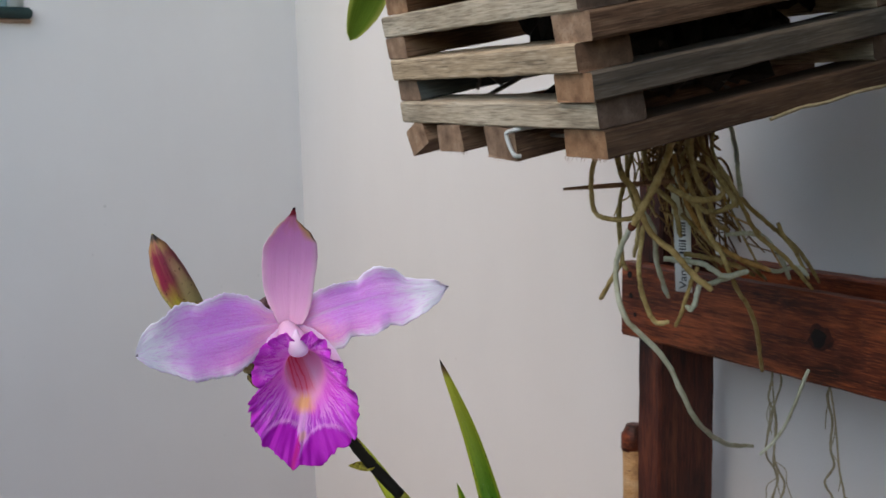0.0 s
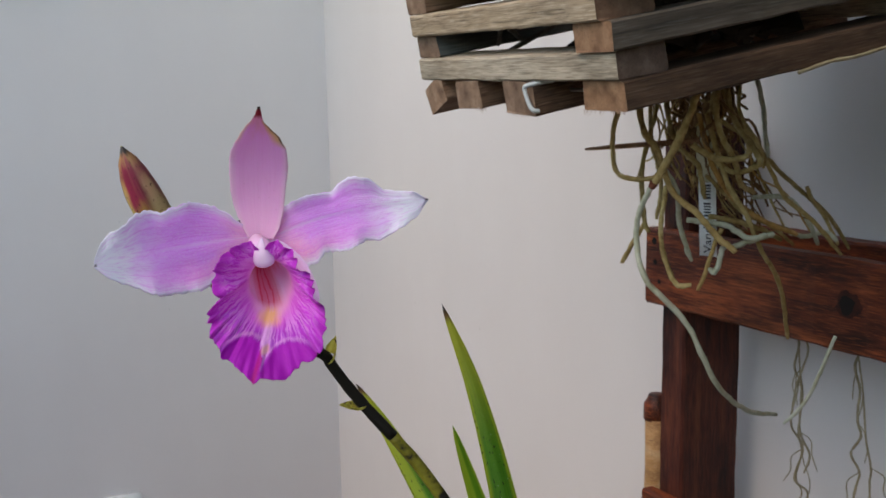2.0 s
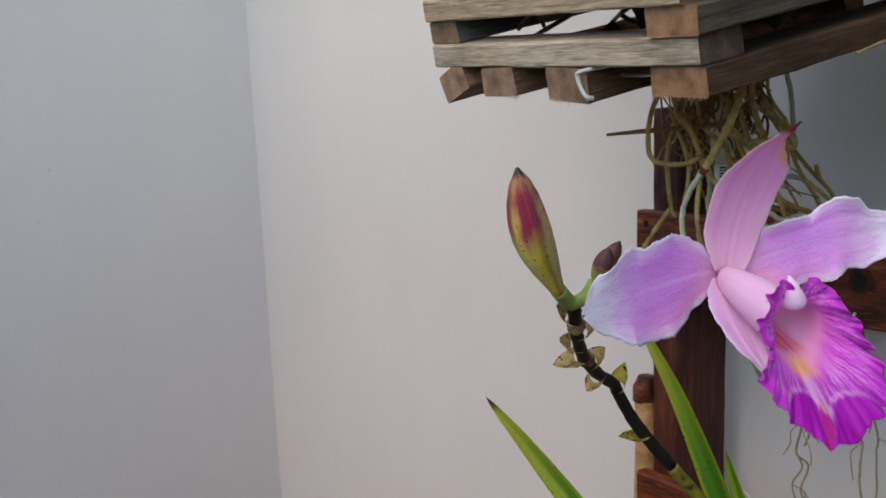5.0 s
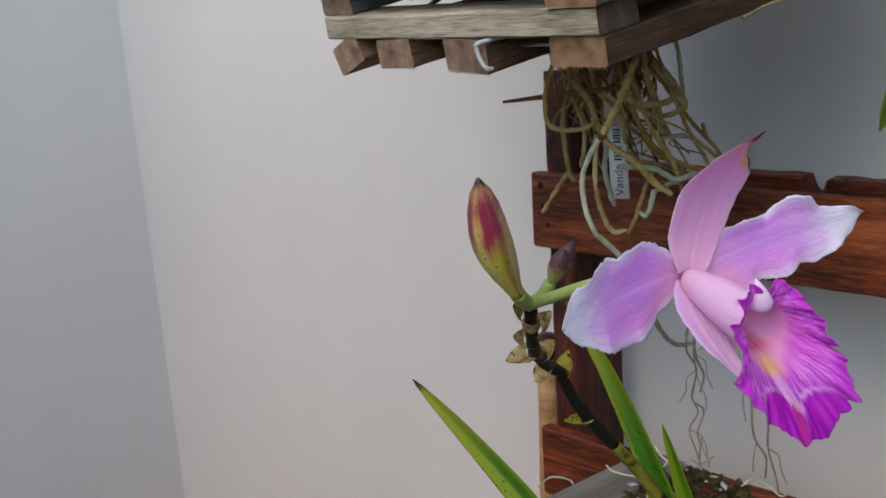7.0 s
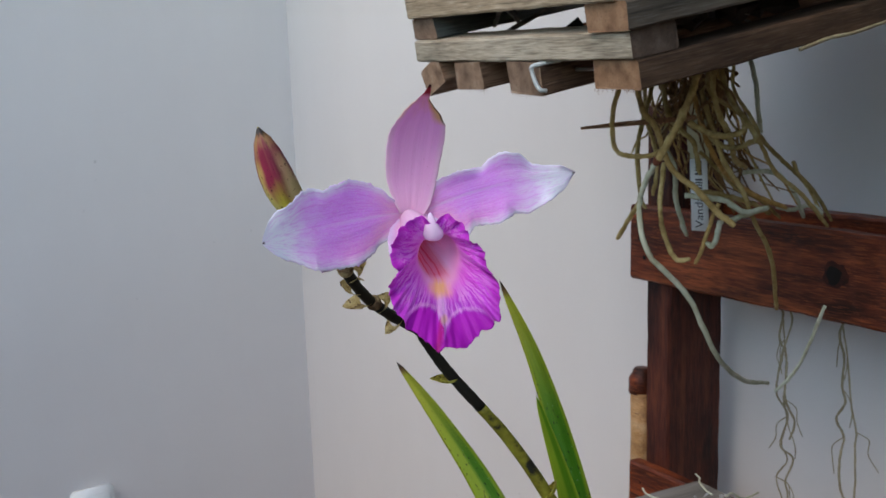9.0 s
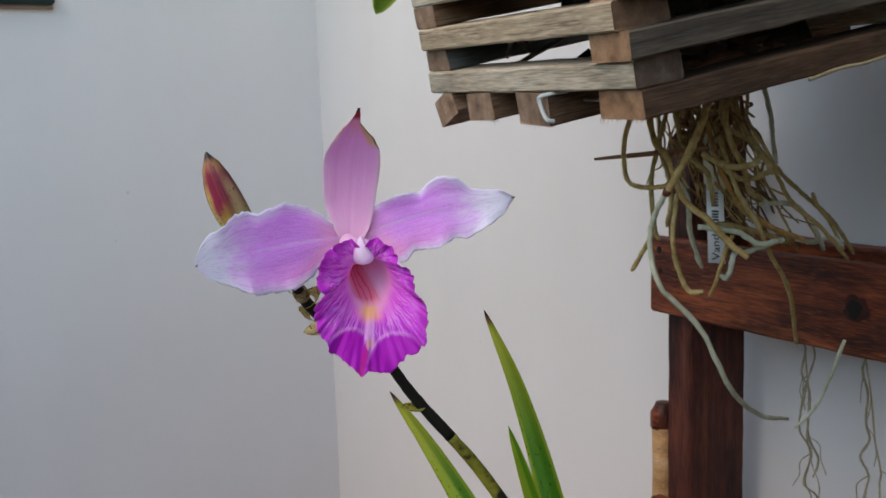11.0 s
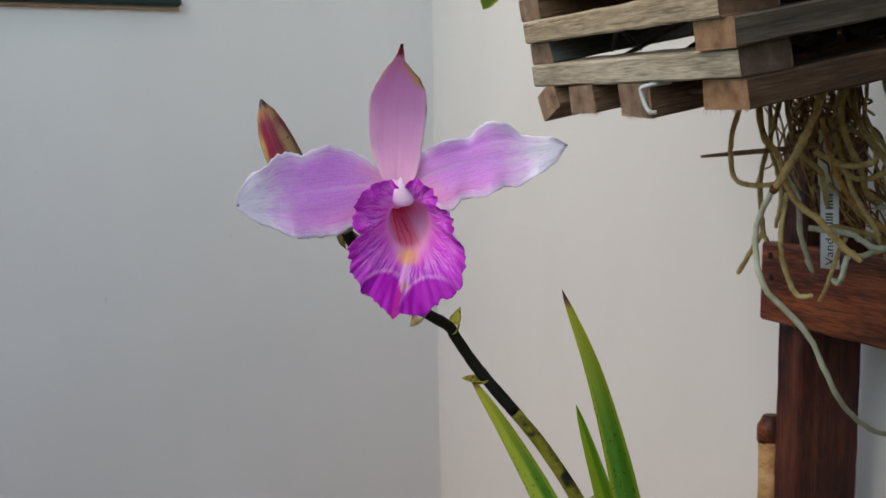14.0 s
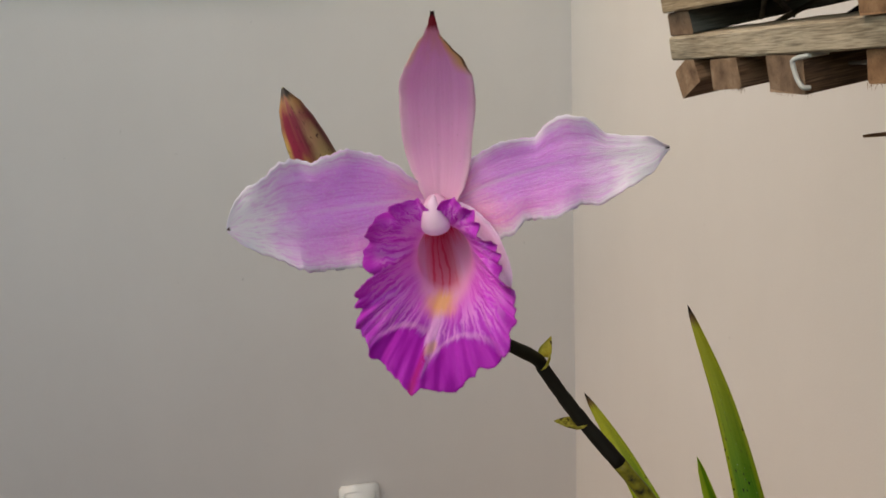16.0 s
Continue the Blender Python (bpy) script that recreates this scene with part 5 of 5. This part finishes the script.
# leaves
def leaf(points, width, side, label, fold=0.3, n=9, mat=None):
    bm = bmesh.new()
    blade(bm, smooth_path(points, n), width, lambda t: (min(1.0, 0.55 + 1.2 * t) * (1 - t) ** 0.62 * 1.35 if t > 0.35 else 0.55 + 0.48 * t / 0.35 * 0.98), side, fold, 9)
    orchid_part("leaf", bm, mat or LEAF, label=label)


leaf([(0.030, 0.372, 1.02), (0.0315, 0.388, 1.06), (0.0235, 0.410, 1.11), (0.0112, 0.432, 1.155), (-0.0032, 0.449, 1.1895)], 0.0130, (1, 0.15, 0.1), "upright narrow leaf with a dry tip")
leaf([(0.024, 0.375, 1.00), (0.012, 0.43, 1.030), (-0.006, 0.485, 1.065), (-0.031, 0.520, 1.098), (-0.0543, 0.540, 1.1262)], 0.0158, (0.75, 0.3, 0.55), "narrow leaf arching away with a dry tip", mat=TWO_TONE_LEAF)
leaf([(0.030, 0.366, 1.04), (0.0245, 0.366, 1.08), (0.0155, 0.366, 1.12), (0.003, 0.365, 1.163)], 0.0115, (1, 0.1, 0.1), "short young leaf", mat=YOUNG_LEAF)

def curve_at(xs, t):
    n = len(xs) - 1
    i = min(int(t * n), n - 1)
    f = t * n - i
    f = f * f * (3 - 2 * f) * 0.5 + f * 0.5
    return xs[i] * (1 - f) + xs[i + 1] * f


# bud and its small neighbours
def bud(base, tip, r, name, label, mats=BUD, bend=(0, 0, 0), nr=16):
    base, tip = Vector(base), Vector(tip)
    ax = (tip - base).normalized()
    u = ax.cross(Vector((0, 1, 0.2))).normalized()
    w = ax.cross(u)
    bm = bmesh.new()
    uvl = bm.loops.layers.uv.verify()
    rows = []
    ns = 18
    for i in range(ns + 1):
        t = i / ns
        c = base.lerp(tip, t) + Vector(bend) * math.sin(math.pi * t)
        prof = curve_at((0.34, 0.52, 0.76, 0.93, 1.0, 0.97, 0.84, 0.58, 0.06), t)
        rows.append([(bm.verts.new(c + (u * math.cos(a) + w * math.sin(a)) * r * prof * (1 + 0.07 * abs(math.sin(1.5 * a + 0.7)))), t, k / nr) for k, a in ((k, 2 * math.pi * k / nr) for k in range(nr))])
    for a, b in zip(rows, rows[1:]):
        for k in range(nr):
            quad = (a[k], a[(k + 1) % nr], b[(k + 1) % nr], b[k])
            f = bm.faces.new([q[0] for q in quad])
            for j, (loop, q) in enumerate(zip(f.loops, quad)):
                loop[uvl].uv = (q[1], 1.0 if k == nr - 1 and j in (1, 2) else q[2])
    bm.faces.new([q[0] for q in rows[-1]])
    bm.faces.new([q[0] for q in rows[0]][::-1])
    orchid_part(name, bm, mats, label=label)


bud((-0.0672, 0.2925, 1.2368), (-0.0790, 0.2785, 1.2690), 0.0046, "bud", "large closed bud, green below and purple above", bend=(-0.0016, 0, -0.0004))
bud((-0.0575, 0.2960, 1.2375), (-0.0545, 0.2930, 1.2470), 0.0024, "bud", "small dark purple bud", SMALL_BUD)
bud((-0.0570, 0.2965, 1.2385), (-0.0510, 0.2960, 1.2480), 0.0022, "bud", "small dark purple bud", SMALL_BUD)
bm = bmesh.new()
tube(bm, smooth_path([(-0.0625, 0.298, 1.2325), (-0.0645, 0.2965, 1.2340), (-0.0674, 0.2922, 1.2375)], 5), 0.0020, 8)
orchid_part("bud_stalk", bm, GREEN_STALK)
bm = bmesh.new()
tube(bm, smooth_path([(-0.0625, 0.298, 1.2325), (-0.0595, 0.2970, 1.2345), (-0.0575, 0.2962, 1.2380)], 5), 0.0017, 8)
orchid_part("bud_stalk", bm, GREEN_STALK)

# flower: the stalk carries the sepals, petals, lip and column
BACK = Vector((-0.0402, 0.2600, 1.2465))
bm = bmesh.new()
tube(bm, smooth_path([(-0.0625, 0.2985, 1.2320), (-0.0590, 0.2930, 1.2350), (-0.0500, 0.2760, 1.2425), BACK], 7), 0.0015, 9, lambda t: 0.9 + 0.3 * t)
flower = orchid_part("flower", bm, GREEN_STALK, label="open lilac flower with a ruffled magenta lip")


def petal(name, base, ctrl, tip, lateral, upper, lower, mat, label, seed, cup=0.12, ruffle=0.0008, waves=3.3, notch=0.012, nt=150, nw=31, round_tip=False):
    """A petal along a bent midrib; upper and lower give its half widths in millimetres from base to tip."""
    base, ctrl, tip, lat = Vector(base), Vector(ctrl), Vector(tip), Vector(lateral).normalized()
    rng = random.Random(seed)
    ph = [rng.uniform(0, 6.28) for _ in range(8)]
    bm = bmesh.new()
    uvl = bm.loops.layers.uv.verify()
    rows = []
    for i in range(nt + 1):
        t = i / nt
        p = base * (1 - t) ** 2 + ctrl * 2 * t * (1 - t) + tip * t * t
        ax = ((ctrl - base) * (1 - t) + (tip - ctrl) * t).normalized()
        l = (lat - ax * lat.dot(ax)).normalized()
        nrm = ax.cross(l)
        if nrm.y > 0:
            nrm = -nrm
        row = []
        for k in range(nw):
            w = 2 * k / (nw - 1) - 1
            hw = curve_at(upper if w > 0 else lower, t) * 0.001
            if round_tip and t > 0.86:
                hw *= max(0.10, math.sqrt(max(0.0, 1 - ((t - 0.86) / 0.14) ** 2)))
            jag = 1 + notch * (math.sin(23 * t + ph[0 if w > 0 else 1]) + 0.8 * math.sin(53 * t + ph[2 if w > 0 else 3]) + 0.8 * math.sin(109 * t + ph[6] + 2 * math.sin(17 * t)) + 0.8 * math.sin(181 * t + ph[4] + 3 * math.sin(13 * t))) * abs(w) ** 4
            fwd = cup * hw * w * w + ruffle * math.sin(waves * 6.28 * t + ph[4 if w > 0 else 5]) * abs(w) ** 2.2 + 0.35 * ruffle * math.sin(2.3 * waves * 6.28 * t + ph[6]) * abs(w) ** 4
            fwd -= 0.00016 * math.exp(-(w / 0.10) ** 2) * (1 - t)
            fwd += 0.00008 * math.sin(w * 9 + ph[7]) * math.sin(3 * t) + 0.00003 * math.sin(w * 21 + ph[3] + 3 * t) * math.sin(3 * t)
            row.append((bm.verts.new(p + l * (hw * w * jag) + nrm * fwd), t, k / (nw - 1)))
        rows.append(row)
    for a, b in zip(rows, rows[1:]):
        for k in range(nw - 1):
            quad = (a[k], a[k + 1], b[k + 1], b[k])
            f = bm.faces.new([q[0] for q in quad])
            for loop, q in zip(f.loops, quad):
                loop[uvl].uv = (q[1], q[2])
    bmesh.ops.remove_doubles(bm, verts=bm.verts, dist=0.00002)
    thicken(bm, 0.00005)
    return orchid_part(name, bm, mat, flower, label, smooth="kept")


petal("petal", (-0.0395, 0.2592, 1.2478), (-0.057, 0.2500, 1.2475), (-0.0735, 0.2412, 1.2440), (0.12, 0, 1),
      (1.0, 2.4, 4.4, 7.2, 8.9, 10.0, 10.4, 9.8, 9.1, 10.0, 9.9, 7.9, 6.9, 5.6, 3.6), (1.5, 3.0, 5.0, 7.2, 9.2, 10.4, 10.8, 11.1, 11.0, 10.5, 9.3, 7.6, 6.0, 4.4, 2.2),
      PETAL, "broad lilac petal with a white tip", 5, cup=0.10, ruffle=0.0006, round_tip=True)
petal("petal", (-0.0375, 0.2592, 1.2470), (-0.023, 0.2555, 1.2550), (0.0014, 0.2568, 1.2564), (-0.20, 0, 1),
      (1.2, 2.6, 4.4, 5.5, 5.9, 6.2, 5.9, 5.2, 7.2, 8.0, 6.8, 3.4, 2.6, 2.3, 0.3), (2.0, 6.0, 8.6, 9.9, 9.9, 8.6, 8.8, 9.1, 8.8, 8.0, 8.6, 7.3, 5.9, 4.4, 0.4),
      PETAL, "broad lilac petal with a white ruffled tip", 9, cup=0.10, ruffle=0.0009)
petal("dorsal_sepal", (-0.0392, 0.2575, 1.2475), (-0.0380, 0.2560, 1.2690), (-0.0334, 0.2372, 1.2790), (-1, 0, 0),
      (2.8, 4.2, 5.6, 6.4, 6.7, 6.9, 7.0, 6.9, 6.6, 5.7, 4.5, 3.2, 1.8, 0.9, 0.4), (3.4, 4.8, 5.5, 5.9, 6.1, 6.3, 6.5, 6.6, 6.5, 6.1, 4.7, 2.5, 0.8, 0.5, 0.1),
      SEPAL, "upright pink sepal with a dark red tip and a browned margin", 13, cup=0.10, ruffle=0.0002, notch=0.004)
petal("lateral_sepal", (-0.0400, 0.2575, 1.2460), (-0.0402, 0.2500, 1.2365), (-0.0360, 0.2350, 1.2275), (-1, 0, 0.3),
      (2.5, 4.6, 5.4, 5.6, 5.0, 4.0, 2.4, 0.8, 0.2), (2.5, 4.6, 5.4, 5.6, 5.0, 4.0, 2.4, 0.8, 0.2), LATERAL, "pink sepal behind the lip", 17, cup=0.1, ruffle=0.0002)
petal("lateral_sepal", (-0.0385, 0.2585, 1.2450), (-0.0300, 0.2535, 1.2405), (-0.0232, 0.2430, 1.2325), (-0.6, 0, -1),
      (2.5, 3.6, 4.2, 4.4, 4.3, 3.8, 3.0, 1.8, 0.3), (2.5, 3.6, 4.2, 4.4, 4.4, 4.2, 3.6, 2.4, 0.3), LATERAL, "pale lilac sepal behind the lip", 19, cup=0.1, ruffle=0.0002)


LIP_MID = Vector((-0.0325, 0.0, 1.2360))
RIM_REACH = (14.0, 14.7, 15.0, 14.8, 15.0, 14.7, 14.3, 13.7, 13.0, 11.9, 9.7, 11.0, 11.7, 11.9, 12.0, 11.7, 11.9, 10.9, 12.0, 12.0, 11.5, 12.2, 12.4, 13.9,
             13.0, 13.1, 14.2, 14.3, 13.6, 13.3, 14.4, 14.6, 14.5, 13.4, 13.3, 12.7, 11.6, 11.1, 10.3, 10.7, 11.2, 11.1, 10.8, 10.6, 12.2, 12.8, 13.4, 14.2)
RIM_DEPTH = (236.0, 234.0, 230.8, 228.8, 227.5, 225.8, 223.6, 221.9, 221.1, 222.9, 225.5, 228.8, 232.0, 233.0, 234.0, 235.2)


def round_at(values, a):
    """A closed row of values, read at the angle a."""
    n = len(values)
    x = (a / (2 * math.pi) * n) % n
    i = int(x) % n
    f = x - int(x)
    f = f * f * (3 - 2 * f) * 0.6 + f * 0.4
    return values[i] * (1 - f) + values[(i + 1) % n] * f


def lip_mesh():
    """A trumpet: a tube from the back of the flower that opens into a lobed, ruffled mouth. The angle runs from the top round to the top."""
    rng = random.Random(31)
    back, mouth = Vector((-0.0395, 0.2560, 1.2460)), Vector((-0.0331, 0.2385, 1.2400))
    bm = bmesh.new()
    uvl, flat = bm.loops.layers.uv.new("UVMap"), bm.loops.layers.uv.new("plane")
    na, nr = 240, 54
    ph = [rng.uniform(0, 6.28) for _ in range(10)]
    rows = []
    for i in range(nr + 1):
        q = i / nr
        row = []
        for k in range(na + 1):
            a = 2 * math.pi * k / na                       # 0 at the top, pi at the bottom
            ux, uz = -math.sin(a), math.cos(a)
            slit_at = min(abs(a - 0.13), abs(a - 0.13 - 2 * math.pi))
            slit = math.exp(-(slit_at / 0.11) ** 2)
            if q < 0.40:
                f = q / 0.40
                r = 0.0026 + 0.0024 * f + 0.0006 * math.sin(3.14 * f)
                p = back.lerp(mouth, f) + Vector((ux * r * 0.94, 0, uz * r * 1.10))
            else:
                f = (q - 0.40) / 0.60 * (1 - 0.62 * slit)
                e = f ** 0.92
                rim = round_at(RIM_REACH, a) * 0.001
                rim *= 1 + (0.014 * math.sin(29 * a + ph[1]) + 0.009 * math.sin(47 * a + ph[2]) + 0.005 * math.sin(83 * a + ph[6])) * f ** 3
                start = mouth + Vector((ux * 0.0050 * 0.94, 0, uz * 0.0050 * 1.10))
                end_x, end_z = LIP_MID.x + ux * rim, LIP_MID.z + uz * rim
                x, z = start.x + (end_x - start.x) * e, start.z + (end_z - start.z) * e
                y = mouth.y + (round_at(RIM_DEPTH, a) * 0.001 - mouth.y) * math.sin(1.25 * f) / math.sin(1.25)
                mx, mz = (x - LIP_MID.x) * 1000, (z - LIP_MID.z) * 1000
                inside = max(4.7 - math.hypot(mx + 4.8, mz + 10.2), 6.2 - math.hypot(mx - 5.9, mz + 12.9), -11.2 - mz)
                sides = 1 / (1 + math.exp(4 * inside))
                ruf = 0.00095 * math.sin(9 * a + ph[3]) + 0.00095 * math.sin(17 * a + ph[4] + 2 * f) + 0.00065 * math.sin(37 * a + ph[5] + 3 * f)
                y += ruf * f ** 1.5 * (0.25 + 0.75 * sides) + (0.00095 * math.sin(23 * a + ph[7] + 2 * math.sin(3 * a)) + 0.00030 * math.sin(53 * a + ph[8])) * f ** 3 * (0.2 + 0.8 * sides)
                y -= 0.0009 * math.exp(-((inside - 0.1) / 0.6) ** 2) * f - 0.0005 * math.exp(-((inside + 0.9) / 0.5) ** 2) * f
                y += 0.00010 * max(0.0, inside) ** 1.5
                p = Vector((x, y, z))
            row.append((bm.verts.new(p), k / na, q))
        rows.append(row)
    for a, b in zip(rows, rows[1:]):
        for k in range(na):
            quad = (a[k], a[k + 1], b[k + 1], b[k])
            f = bm.faces.new([v[0] for v in quad])
            for loop, v in zip(f.loops, quad):
                loop[uvl].uv = (v[1], v[2])
                loop[flat].uv = ((v[0].co.x - LIP_MID.x) * 1000, (v[0].co.z - LIP_MID.z) * 1000)
    bmesh.ops.remove_doubles(bm, verts=bm.verts, dist=0.00001)
    inner = set(thicken(bm, 0.00012))
    for f in bm.faces:
        f.material_index = 0 if f in inner else 1
    return bm


orchid_part("lip", lip_mesh(), (LIP, LIP_BACK), flower, "ruffled magenta lip with pale veins and a yellow throat", smooth="kept")
bm = bmesh.new()
tube(bm, smooth_path([(-0.0380, 0.2520, 1.2443), (-0.0366, 0.2455, 1.2438), (-0.0357, 0.2415, 1.2448), (-0.0348, 0.2390, 1.2466), (-0.0343, 0.2388, 1.2457)], 7), 0.0016, 16, lambda t: 0.50 + 0.45 * t)
tube(bm, smooth_path([(-0.0346, 0.2384, 1.2502), (-0.0345, 0.2372, 1.2487), (-0.0344, 0.2367, 1.2472), (-0.0342, 0.2372, 1.2457), (-0.0341, 0.2380, 1.2446)], 7), 0.0018, 16,
     lambda t: (0.10 + 0.90 * min(1.0, t / 0.72) ** 0.9) * (1 if t < 0.84 else math.sqrt(max(0.02, 1 - ((t - 0.84) / 0.16) ** 2))))
bmesh.ops.scale(bm, vec=(1.32, 1, 1), space=Matrix.Translation((0.0345, 0, 0)), verts=bm.verts)
orchid_part("column", bm, COLUMN_WHITE, flower, "white column over the throat")
